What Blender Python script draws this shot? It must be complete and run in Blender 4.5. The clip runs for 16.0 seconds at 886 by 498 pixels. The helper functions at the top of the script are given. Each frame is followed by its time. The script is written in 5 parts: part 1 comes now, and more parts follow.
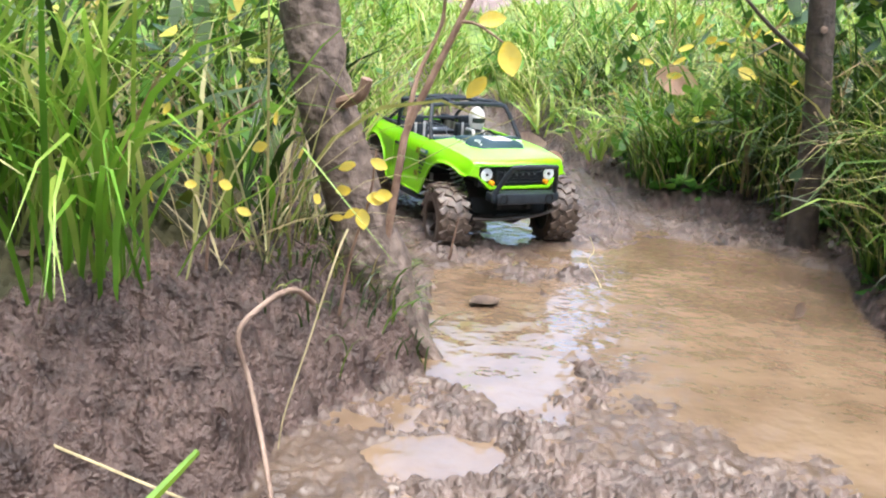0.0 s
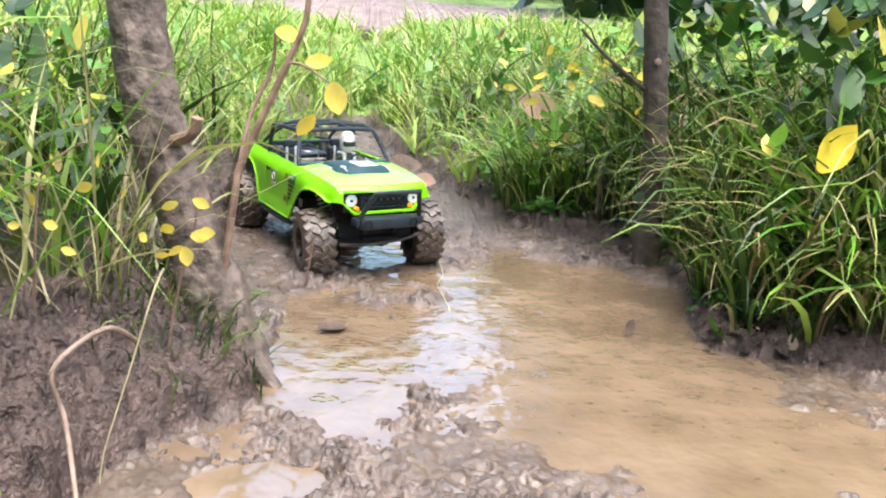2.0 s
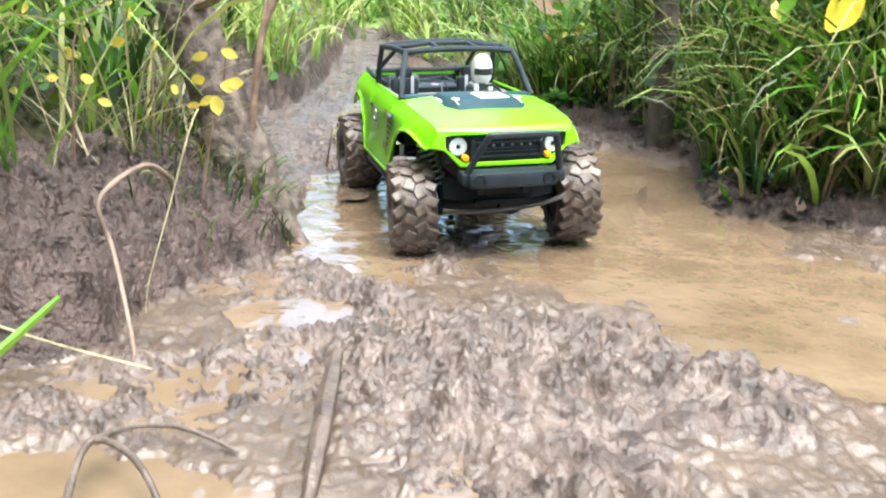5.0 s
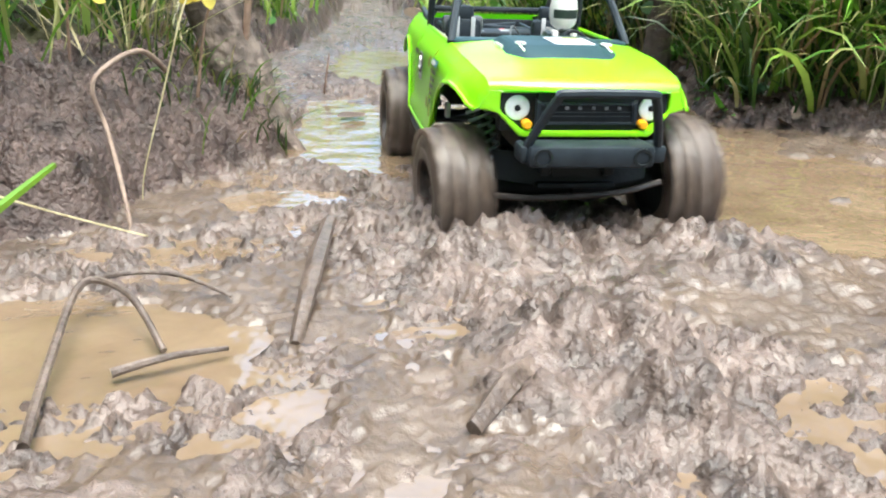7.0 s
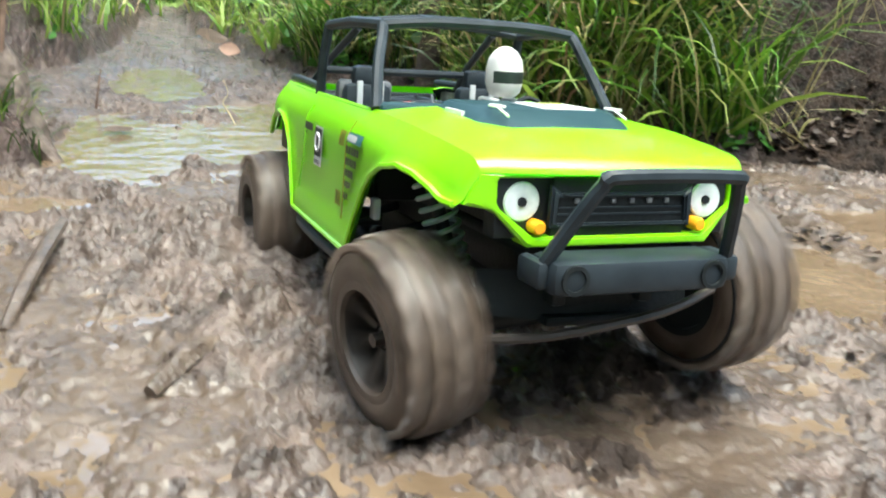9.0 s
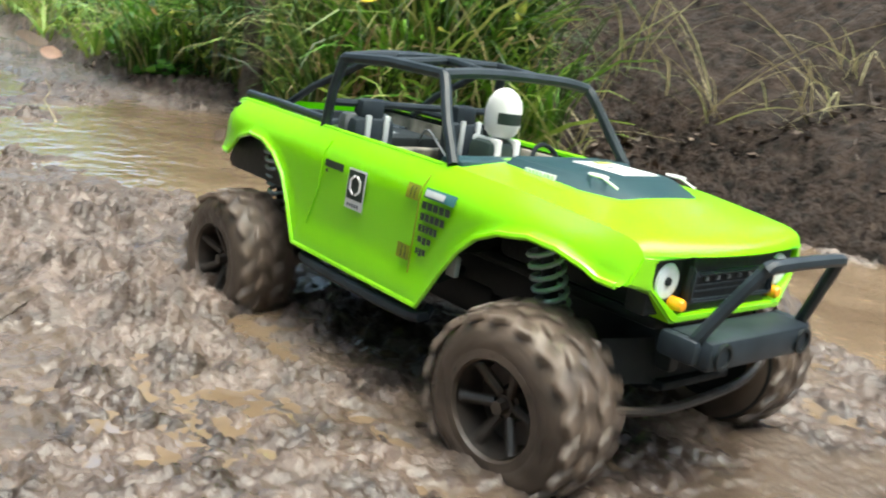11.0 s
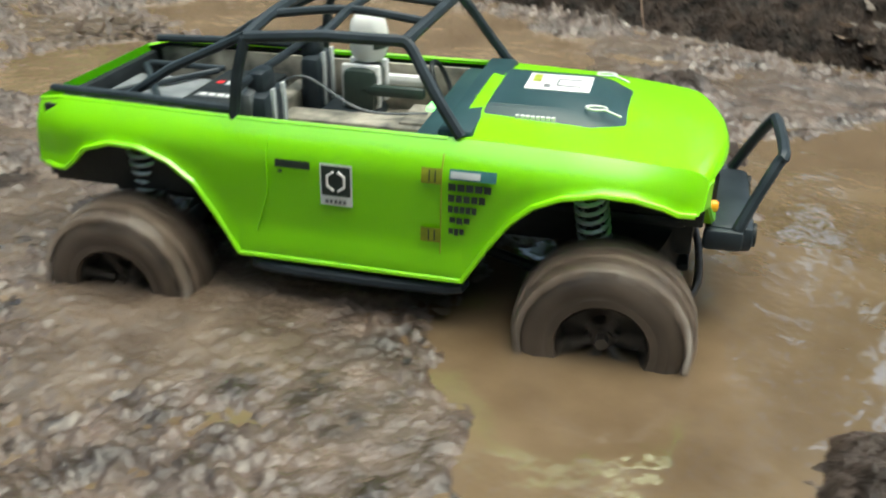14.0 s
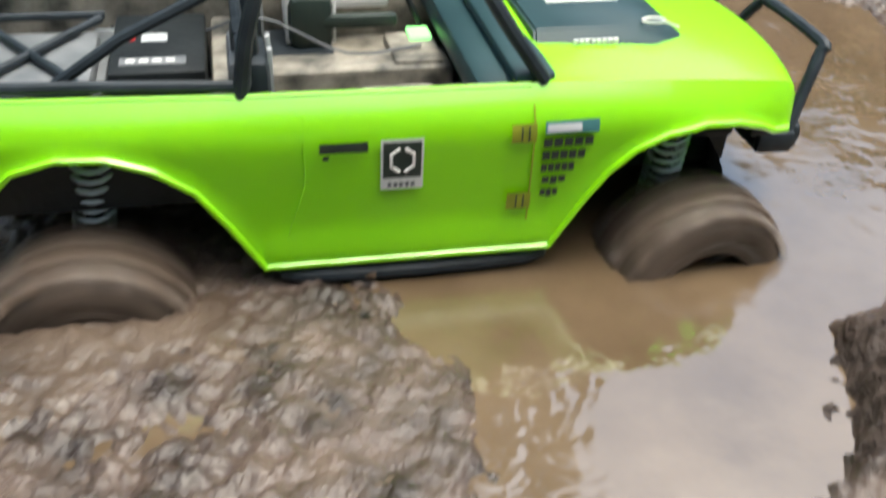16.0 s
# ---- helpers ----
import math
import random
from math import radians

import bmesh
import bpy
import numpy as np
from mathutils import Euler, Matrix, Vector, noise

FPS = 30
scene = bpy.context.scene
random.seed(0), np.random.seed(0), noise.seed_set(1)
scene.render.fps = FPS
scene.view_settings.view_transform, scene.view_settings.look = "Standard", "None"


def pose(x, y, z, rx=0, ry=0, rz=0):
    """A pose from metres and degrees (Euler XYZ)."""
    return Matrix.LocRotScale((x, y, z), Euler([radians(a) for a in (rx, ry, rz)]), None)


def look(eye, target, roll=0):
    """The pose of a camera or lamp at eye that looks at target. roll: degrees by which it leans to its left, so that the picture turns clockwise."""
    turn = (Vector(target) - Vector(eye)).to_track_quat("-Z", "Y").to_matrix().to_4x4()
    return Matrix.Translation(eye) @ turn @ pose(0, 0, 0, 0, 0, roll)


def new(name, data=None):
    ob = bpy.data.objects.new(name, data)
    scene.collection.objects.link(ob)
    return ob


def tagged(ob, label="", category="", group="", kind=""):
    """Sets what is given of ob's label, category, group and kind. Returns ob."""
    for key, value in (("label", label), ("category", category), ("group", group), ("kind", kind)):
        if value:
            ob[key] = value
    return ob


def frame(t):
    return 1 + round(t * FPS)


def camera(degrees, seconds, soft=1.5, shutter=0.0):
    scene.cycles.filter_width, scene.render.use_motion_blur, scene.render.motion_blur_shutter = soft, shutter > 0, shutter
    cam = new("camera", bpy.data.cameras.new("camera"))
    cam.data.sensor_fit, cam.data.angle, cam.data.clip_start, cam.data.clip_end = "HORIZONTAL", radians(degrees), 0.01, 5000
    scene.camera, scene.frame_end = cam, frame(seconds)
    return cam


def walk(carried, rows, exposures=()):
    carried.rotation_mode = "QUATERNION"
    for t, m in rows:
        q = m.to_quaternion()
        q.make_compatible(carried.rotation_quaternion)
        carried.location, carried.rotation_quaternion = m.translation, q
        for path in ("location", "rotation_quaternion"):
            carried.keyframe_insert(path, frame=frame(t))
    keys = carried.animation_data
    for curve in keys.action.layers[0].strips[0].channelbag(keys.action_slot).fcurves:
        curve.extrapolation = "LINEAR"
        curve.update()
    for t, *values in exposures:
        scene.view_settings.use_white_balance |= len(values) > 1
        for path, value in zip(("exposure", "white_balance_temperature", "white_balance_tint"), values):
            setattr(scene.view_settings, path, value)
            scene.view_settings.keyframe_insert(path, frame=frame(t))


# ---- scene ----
# ---- camera ----
cam = camera(51.55, 16.0, soft=2.0, shutter=0.5)
# seconds, eye, yaw, pitch, roll
CAM = [
    (0, 0.0000, 0.0000, 0.3268, 0.00, -14.61, 3.43),
    (0.5, 0.0051, 0.0008, 0.3369, -0.40, -13.78, 3.83),
    (1, 0.0223, -0.0047, 0.3436, -1.47, -13.46, 4.63),
    (1.5, 0.0295, -0.0189, 0.3644, -2.37, -12.97, 4.83),
    (2, 0.0721, -0.0385, 0.3571, -5.77, -13.43, 3.64),
    (2.5, 0.0432, -0.0394, 0.3563, -4.04, -13.71, 3.74),
    (3, 0.0456, -0.0430, 0.3534, -4.20, -14.33, 3.31),
    (3.5, 0.0645, -0.0517, 0.3386, -4.96, -15.15, 2.84),
    (4, 0.0559, -0.0619, 0.3297, -4.84, -15.90, 2.49),
    (4.5, 0.0648, -0.0815, 0.3070, -4.83, -16.72, 2.25),
    (5, 0.0645, -0.0970, 0.2895, -5.14, -17.49, 2.43),
    (5.2, 0.0733, -0.1063, 0.2829, -5.42, -17.97, 2.52),
    (7.3, 0.0800, -0.1375, 0.2086, -4.65, -18.47, 0.92),
    (7.5, 0.0865, -0.1417, 0.2109, -5.32, -18.44, 1.13),
    (8, 0.1017, -0.1466, 0.2147, -7.22, -17.76, 2.89),
    (8.5, 0.1321, -0.1818, 0.2238, -11.97, -15.70, 4.22),
    (9, 0.1440, -0.2210, 0.2194, -15.86, -16.41, 4.19),
    (9.2, 0.1449, -0.2423, 0.2196, -16.66, -17.79, 5.44),
    (11.3, 0.1312, -0.3807, 0.2081, -28.87, -12.48, 6.18),
    (11.5, 0.1532, -0.4308, 0.2049, -32.03, -12.63, 1.38),
    (12, 0.0872, -0.5017, 0.2505, -38.07, -19.70, -0.56),
    (12.5, 0.0614, -0.5206, 0.2405, -40.67, -19.82, 1.49),
    (13, 0.0705, -0.5098, 0.2359, -44.90, -18.41, 3.98),
    (13.5, 0.0739, -0.4710, 0.2379, -49.21, -22.00, 6.83),
    (14, 0.1239, -0.4960, 0.2831, -49.36, -27.18, 0.81),
    (14.5, 0.1995, -0.5315, 0.3394, -50.64, -36.07, -0.43),
    (15, 0.2134, -0.4830, 0.3132, -56.45, -36.10, -0.22),
    (15.5, 0.1916, -0.4044, 0.2724, -62.85, -32.20, 1.92),
    (16, 0.1407, -0.3591, 0.2671, -68.84, -35.43, 3.58),
]
# seconds, truck origin, heading, nose-down, roll
TRUCK = [
    (0, 0.0134, 1.4410, -0.0163, -64.11, 0.64, -0.19),
    (0.5, 0.0152, 1.4445, -0.0118, -63.87, 1.67, 0.72),
    (1, 0.0173, 1.4521, -0.0120, -63.45, 1.84, 0.49),
    (1.5, 0.0193, 1.4515, -0.0109, -63.51, 1.54, 0.46),
    (2, 0.0299, 1.4379, -0.0100, -64.50, 1.15, 0.86),
    (2.5, 0.0285, 1.4257, -0.0059, -66.82, 2.67, -1.62),
    (3, 0.0568, 1.3735, -0.0006, -69.79, 2.88, -3.33),
    (3.5, 0.0877, 1.2757, -0.0064, -67.17, -0.44, -0.55),
    (4, 0.1272, 1.1870, -0.0101, -73.71, -0.23, -1.16),
    (4.5, 0.1479, 1.0935, -0.0081, -76.48, 0.16, -0.92),
    (5, 0.1696, 0.9831, -0.0123, -78.87, -0.13, 1.75),
    (5.2, 0.1784, 0.9516, -0.0134, -81.17, 0.27, 1.06),
    (7.3, 0.2202, 0.6596, -0.0231, -85.02, 1.54, -0.90),
    (7.5, 0.2285, 0.6278, -0.0210, -84.67, 0.66, -0.62),
    (8, 0.2428, 0.5545, -0.0098, -82.57, -3.23, -4.37),
    (8.5, 0.2840, 0.4253, -0.0076, -83.78, -5.61, 2.72),
    (9, 0.3095, 0.3407, -0.0142, -82.99, -3.46, -0.70),
    (9.2, 0.3141, 0.3217, -0.0187, -83.17, -2.52, -0.58),
    (11.3, 0.4217, 0.1748, -0.0173, -74.30, 0.15, -0.19),
    (11.5, 0.4252, 0.1593, -0.0166, -75.35, -0.27, 0.00),
    (12, 0.4438, 0.0897, -0.0272, -74.92, 1.51, 0.59),
    (12.5, 0.4620, 0.0394, -0.0294, -73.85, 1.34, 0.22),
    (13, 0.4892, -0.0001, -0.0398, -75.79, 1.65, 0.18),
    (13.5, 0.5204, -0.0507, -0.0505, -76.19, -2.73, -0.42),
    (14, 0.5249, -0.1109, -0.0462, -62.97, -0.25, 0.13),
    (14.5, 0.5332, -0.1559, -0.0586, -54.98, -0.15, -0.38),
    (15, 0.5449, -0.1525, -0.0718, -51.68, 0.36, -0.51),
    (15.5, 0.5439, -0.1632, -0.0619, -53.79, -0.07, 0.55),
    (16, 0.5377, -0.1666, -0.0633, -54.43, -0.08, 0.76),
]
# seconds, front axle's lift, tip and steering, rear axle's lift and tip
AXLE = [
    (0, 0.0020, 1.9, -8, 0.000, 0), (3, 0.0000, 1.7, -10, 0.000, 0), (5, -0.0010, 1.8, -8, -0.003, 0), (7.5, 0.0002, 2.8, 8, -0.008, 0),
    (8, 0.0019, 0.5, 10, -0.013, 0), (8.5, 0.0028, 5.0, -2, -0.008, 0), (9, 0.0050, 6.6, 9, -0.0055, 0), (11.5, -0.0027, 2.1, 3, -0.016, 1),
    (12, 0.0005, 1.0, 8, -0.006, 1), (12.5, -0.0024, -1.0, 1, -0.003, 0), (13.5, -0.003, 0.0, 0, -0.008, 0), (16, -0.0072, 2.0, 4, -0.014, 0),
]
walk(cam, [(t, pose(x, y, z, 90 + p, 0, w) @ pose(0, 0, 0, 0, 0, r)) for t, x, y, z, w, p, r in CAM],
     exposures=[(0, 1.05, 6080, 9), (5.2, 1.36, 5900, 0), (7.3, 1.12, 5950, -2), (9.2, 0.98, 6000, -6), (11.5, 0.82, 6200, -5), (12.0, 0.95, 6200, -5), (13.3, 0.84, 6250, -6), (14.3, 0.15, 6250, -10), (15.3, 0.22, 6280, -6), (16, 0.28, 6300, 0)])

# ---- world and sun ----
world = bpy.data.worlds.new("overcast")
scene.world = world
world.use_nodes = True
wn = world.node_tree.nodes
sky = wn.new("ShaderNodeTexSky")
sky.sky_type, sky.sun_disc = "NISHITA", False
sky.sun_elevation, sky.sun_rotation = radians(77), radians(150)
sky.air_density, sky.dust_density, sky.ozone_density = 1.0, 6.0, 0.6
world.node_tree.links.new(sky.outputs[0], wn["Background"].inputs[0])
wn["Background"].inputs[1].default_value = 0.42
sun_data = bpy.data.lights.new("sun", "SUN")
sun_data.energy, sun_data.angle, sun_data.color = 0.65, radians(50), (1.0, 0.97, 0.92)
sun = new("sun", sun_data)
sun.matrix_basis = look((0.5, -1.0, 5.0), (0, 0, 0))

# ---- materials ----
def material(name, dark, light, rough=0.5, metal=0.0, scale=20.0, bump=0.0, bscale=None, spec=0.5, coat=0.0, rough_var=0.0, fine=0.0, detail=6.0, bdetail=8.0):
    """Two-tone procedural surface with grain and fine relief."""
    m = bpy.data.materials.new(name)
    m.use_nodes = True
    nt = m.node_tree
    b = nt.nodes["Principled BSDF"]
    co = nt.nodes.new("ShaderNodeTexCoord")
    n1 = nt.nodes.new("ShaderNodeTexNoise")
    n1.inputs["Scale"].default_value, n1.inputs["Detail"].default_value = scale, detail
    nt.links.new(co.outputs["Object"], n1.inputs["Vector"])
    ramp = nt.nodes.new("ShaderNodeValToRGB")
    ramp.color_ramp.elements[0].position, ramp.color_ramp.elements[1].position = 0.32, 0.68
    ramp.color_ramp.elements[0].color, ramp.color_ramp.elements[1].color = (*dark, 1), (*light, 1)
    nt.links.new(n1.outputs["Fac"], ramp.inputs["Fac"])
    nt.links.new(ramp.outputs["Color"], b.inputs["Base Color"])
    b.inputs["Roughness"].default_value, b.inputs["Metallic"].default_value = rough, metal
    b.inputs["Coat Roughness"].default_value = 0.14
    b.inputs["Specular IOR Level"].default_value, b.inputs["Coat Weight"].default_value = spec, coat
    if rough_var:
        n3 = nt.nodes.new("ShaderNodeTexNoise")
        n3.inputs["Scale"].default_value, n3.inputs["Detail"].default_value = scale * 0.6, 4
        nt.links.new(co.outputs["Object"], n3.inputs["Vector"])
        mr = nt.nodes.new("ShaderNodeMapRange")
        mr.inputs["From Min"].default_value, mr.inputs["From Max"].default_value = 0.35, 0.65
        mr.inputs["To Min"].default_value, mr.inputs["To Max"].default_value = max(rough - rough_var, 0.03), rough + rough_var
        nt.links.new(n3.outputs["Fac"], mr.inputs["Value"])
        nt.links.new(mr.outputs["Result"], b.inputs["Roughness"])
    if bump:
        n2 = nt.nodes.new("ShaderNodeTexNoise")
        n2.inputs["Scale"].default_value, n2.inputs["Detail"].default_value = bscale or scale * 4, bdetail
        nt.links.new(co.outputs["Object"], n2.inputs["Vector"])
        bp = nt.nodes.new("ShaderNodeBump")
        bp.inputs["Strength"].default_value, bp.inputs["Distance"].default_value = 1.0, bump
        nt.links.new(n2.outputs["Fac"], bp.inputs["Height"])
        nt.links.new(bp.outputs["Normal"], b.inputs["Normal"])
        if fine:
            n4 = nt.nodes.new("ShaderNodeTexNoise")
            n4.inputs["Scale"].default_value, n4.inputs["Detail"].default_value = fine, 5
            nt.links.new(co.outputs["Object"], n4.inputs["Vector"])
            b2 = nt.nodes.new("ShaderNodeBump")
            b2.inputs["Strength"].default_value, b2.inputs["Distance"].default_value = 1.0, bump * 0.5
            nt.links.new(n4.outputs["Fac"], b2.inputs["Height"])
            nt.links.new(bp.outputs["Normal"], b2.inputs["Normal"])
            nt.links.new(b2.outputs["Normal"], b.inputs["Normal"])
    return m


def leafy(name, colours, rough=0.45, through_light=0.3):
    """Foliage whose pieces differ: colours is a row of (place, rgb), picked at random by piece."""
    m = bpy.data.materials.new(name)
    m.use_nodes = True
    nt = m.node_tree
    b = nt.nodes["Principled BSDF"]
    g = nt.nodes.new("ShaderNodeNewGeometry")
    ramp = nt.nodes.new("ShaderNodeValToRGB")
    el = ramp.color_ramp.elements
    while len(el) < len(colours):
        el.new(0.5)
    for e, (at, rgb) in zip(el, colours):
        e.position, e.color = at, (*rgb, 1)
    nt.links.new(g.outputs["Random Per Island"], ramp.inputs["Fac"])
    co = nt.nodes.new("ShaderNodeTexCoord")
    n1 = nt.nodes.new("ShaderNodeTexNoise")
    n1.inputs["Scale"].default_value = 45
    nt.links.new(co.outputs["Object"], n1.inputs["Vector"])
    mr = nt.nodes.new("ShaderNodeMapRange")
    mr.inputs["To Min"].default_value, mr.inputs["To Max"].default_value = 0.65, 1.3
    nt.links.new(n1.outputs["Fac"], mr.inputs["Value"])
    mul = nt.nodes.new("ShaderNodeVectorMath")
    mul.operation = "SCALE"
    nt.links.new(ramp.outputs["Color"], mul.inputs[0])
    nt.links.new(mr.outputs["Result"], mul.inputs["Scale"])
    nt.links.new(mul.outputs["Vector"], b.inputs["Base Color"])
    b.inputs["Roughness"].default_value = rough
    tl = nt.nodes.new("ShaderNodeBsdfTranslucent")
    nt.links.new(mul.outputs["Vector"], tl.inputs["Color"])
    mix = nt.nodes.new("ShaderNodeMixShader")
    mix.inputs[0].default_value = through_light
    nt.links.new(b.outputs[0], mix.inputs[1])
    nt.links.new(tl.outputs[0], mix.inputs[2])
    nt.links.new(mix.outputs[0], nt.nodes["Material Output"].inputs["Surface"])
    return m


MUD = material("wet_mud", (0.040, 0.029, 0.023), (0.152, 0.113, 0.094), 0.36, scale=38, bump=0.0046, bscale=105, rough_var=0.19, spec=0.45, fine=270, coat=0.13)
BANK = material("damp_bank_soil", (0.026, 0.016, 0.013), (0.115, 0.078, 0.065), 0.38, scale=34, bump=0.010, bscale=85, rough_var=0.15, fine=240)
# Leafy soil, its colour darkened further for the shade of trees above the bank.
EARTH = material("shade_toned_leafy_earth", (0.007, 0.005, 0.004), (0.050, 0.034, 0.026), 0.8, scale=42, bump=0.012, bscale=80, rough_var=0.15, spec=0.2, fine=240)
TURF = material("turf_soil", (0.018, 0.020, 0.007), (0.07, 0.065, 0.028), 0.9, scale=14, bump=0.006, bscale=60)
FIELD = material("far_turf", (0.07, 0.12, 0.02), (0.20, 0.28, 0.07), 0.9, scale=3.5, bump=0.02, bscale=25)
PATHM = material("path_gravel", (0.14, 0.11, 0.10), (0.28, 0.22, 0.21), 0.9, scale=8, bump=0.01, bscale=60)
WATER = material("muddy_water", (0.112, 0.077, 0.048), (0.186, 0.134, 0.087), 0.05, scale=11, bump=0.0036, bscale=30, spec=1.0, rough_var=0.03, bdetail=2.5)
WETMUD = material("slurry_mud", (0.026, 0.018, 0.014), (0.128, 0.092, 0.073), 0.31, scale=34, bump=0.0034, bscale=110, rough_var=0.2, spec=0.45, fine=260, coat=0.18)
SLURRY = material("smooth_slurry", (0.058, 0.041, 0.030), (0.118, 0.086, 0.063), 0.36, scale=26, bump=0.0022, bscale=85, rough_var=0.14, spec=0.45, fine=240, coat=0.16)
CLOD = material("dark_clods", (0.018, 0.012, 0.009), (0.062, 0.043, 0.034), 0.5, scale=40, bump=0.0040, bscale=130, rough_var=0.2, fine=260, spec=0.3)
WATERD = material("thick_muddy_water", (0.088, 0.059, 0.034), (0.138, 0.097, 0.059), 0.06, scale=14, bump=0.0016, bscale=30, spec=1.0, rough_var=0.05, bdetail=3)
WATERD.node_tree.nodes["Principled BSDF"].inputs["IOR"].default_value = 1.58
GREEN = material("lime_paint", (0.265, 0.71, 0.0), (0.29, 0.75, 0.0), 0.32, scale=8, spec=0.5, coat=0.5)
GREEN.node_tree.nodes["Principled BSDF"].inputs["Coat IOR"].default_value = 1.75
BLACK = material("black_plastic", (0.009, 0.012, 0.014), (0.018, 0.022, 0.024), 0.5, scale=40, bump=0.0004, bscale=300, spec=0.25)
DARKGLOSS = material("dark_teal_gloss", (0.014, 0.038, 0.045), (0.024, 0.058, 0.066), 0.42, scale=20, spec=0.3)
CAGE = material("cage_plastic", (0.014, 0.020, 0.026), (0.028, 0.037, 0.046), 0.45, scale=60, spec=0.3)
TYRE = material("muddy_rubber", (0.032, 0.024, 0.019), (0.140, 0.103, 0.078), 0.38, scale=28, bump=0.002, bscale=110, rough_var=0.18)
RIM = material("muddy_rim", (0.010, 0.009, 0.008), (0.07, 0.053, 0.042), 0.45, scale=40, bump=0.0008, bscale=150)
WHITE = material("white_plastic", (0.70, 0.70, 0.69), (0.80, 0.80, 0.79), 0.35, scale=30)
LENS = material("headlight_lens", (0.62, 0.68, 0.70), (0.80, 0.85, 0.86), 0.15, scale=200, coat=0.5)
ORANGE = material("orange_lens", (0.82, 0.32, 0.01), (0.90, 0.42, 0.02), 0.2, scale=60)
GREY = material("grey_plastic", (0.10, 0.11, 0.12), (0.2, 0.21, 0.22), 0.45, scale=50)
SPRING = material("spring_steel", (0.30, 0.33, 0.36), (0.48, 0.52, 0.55), 0.35, metal=0.4, scale=60)
DUSTY = material("dusty_interior", (0.05, 0.05, 0.042), (0.44, 0.40, 0.33), 0.6, scale=55, bump=0.0006, bscale=160)
CLEARW = material("pale_film", (0.42, 0.45, 0.47), (0.62, 0.64, 0.65), 0.25, scale=30)
RED = material("red_label", (0.55, 0.02, 0.03), (0.62, 0.03, 0.04), 0.4, scale=30)
INK = material("sticker_ink", (0.02, 0.035, 0.03), (0.035, 0.05, 0.04), 0.4, scale=90)
RUST = material("hinge_print", (0.20, 0.24, 0.02), (0.33, 0.36, 0.02), 0.5, scale=150)
TEALS = material("teal_sticker", (0.05, 0.16, 0.17), (0.07, 0.2, 0.21), 0.4, scale=90)
GLOWG = material("green_indicator", (0.25, 0.8, 0.15), (0.3, 0.9, 0.2), 0.3)
gb = GLOWG.node_tree.nodes["Principled BSDF"]
gb.inputs["Emission Color"].default_value, gb.inputs["Emission Strength"].default_value = (0.4, 1.0, 0.35, 1), 1.2
STRAW = material("dry_straw", (0.30, 0.26, 0.14), (0.52, 0.46, 0.27), 0.6, scale=60)
BARK = material("grey_bark", (0.045, 0.033, 0.026), (0.20, 0.155, 0.128), 0.8, scale=60, bump=0.006, bscale=90)
DARKBARK = material("dark_bark", (0.03, 0.024, 0.02), (0.09, 0.07, 0.055), 0.8, scale=60, bump=0.004, bscale=90)
TWIG = material("twig_bark", (0.13, 0.075, 0.05), (0.27, 0.18, 0.13), 0.7, scale=70, bump=0.001)
ROOT = material("pale_root", (0.14, 0.095, 0.07), (0.30, 0.22, 0.17), 0.6, scale=60, bump=0.0015)
WETSTICK = material("wet_stick", (0.045, 0.032, 0.025), (0.14, 0.105, 0.083), 0.35, scale=60, bump=0.002)
GRASS = leafy("grass_green", [(0.0, (0.022, 0.07, 0.008)), (0.3, (0.07, 0.18, 0.013)), (0.6, (0.13, 0.28, 0.018)), (0.82, (0.24, 0.37, 0.035)), (0.93, (0.40, 0.38, 0.14)), (1.0, (0.32, 0.25, 0.14))])
# Bank grass with the shade between blades put into its low tones.
GRASSD = leafy("grass_shade_tone", [(0.0, (0.014, 0.034, 0.005)), (0.4, (0.036, 0.085, 0.009)), (0.70, (0.10, 0.19, 0.020)), (0.83, (0.24, 0.28, 0.06)), (0.9, (0.36, 0.30, 0.15)), (1.0, (0.20, 0.13, 0.07))])
GRASSB = leafy("grass_bright", [(0.0, (0.07, 0.20, 0.010)), (0.5, (0.15, 0.33, 0.025)), (0.9, (0.27, 0.38, 0.06)), (1.0, (0.36, 0.34, 0.14))])
STRAWS = leafy("straw_stalks", [(0.0, (0.20, 0.17, 0.08)), (0.5, (0.40, 0.34, 0.18)), (0.8, (0.30, 0.34, 0.10)), (1.0, (0.52, 0.46, 0.30))])
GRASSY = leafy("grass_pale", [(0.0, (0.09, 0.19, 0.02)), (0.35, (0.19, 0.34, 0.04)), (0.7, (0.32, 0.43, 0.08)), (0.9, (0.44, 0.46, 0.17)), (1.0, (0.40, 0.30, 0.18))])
LITTER = leafy("dead_leaves", [(0.0, (0.025, 0.015, 0.010)), (0.6, (0.065, 0.042, 0.028)), (0.92, (0.12, 0.085, 0.06)), (1.0, (0.28, 0.21, 0.16))], 0.5, 0.1)
# HERB leaves in darker tones: deep shade is put into their colour.
HERBD = leafy("herb_shade_tone", [(0.0, (0.010, 0.030, 0.006)), (0.6, (0.028, 0.080, 0.012)), (0.9, (0.06, 0.16, 0.02)), (1.0, (0.30, 0.30, 0.05))], 0.4, 0.2)
HERB = leafy("herb_green", [(0.0, (0.03, 0.10, 0.012)), (0.6, (0.08, 0.24, 0.03)), (1.0, (0.17, 0.36, 0.05))])
HERBY = leafy("bramble_leaf", [(0.0, (0.03, 0.07, 0.012)), (0.4, (0.09, 0.22, 0.03)), (0.75, (0.20, 0.40, 0.05)), (0.88, (0.55, 0.50, 0.08)), (1.0, (0.30, 0.17, 0.08))])
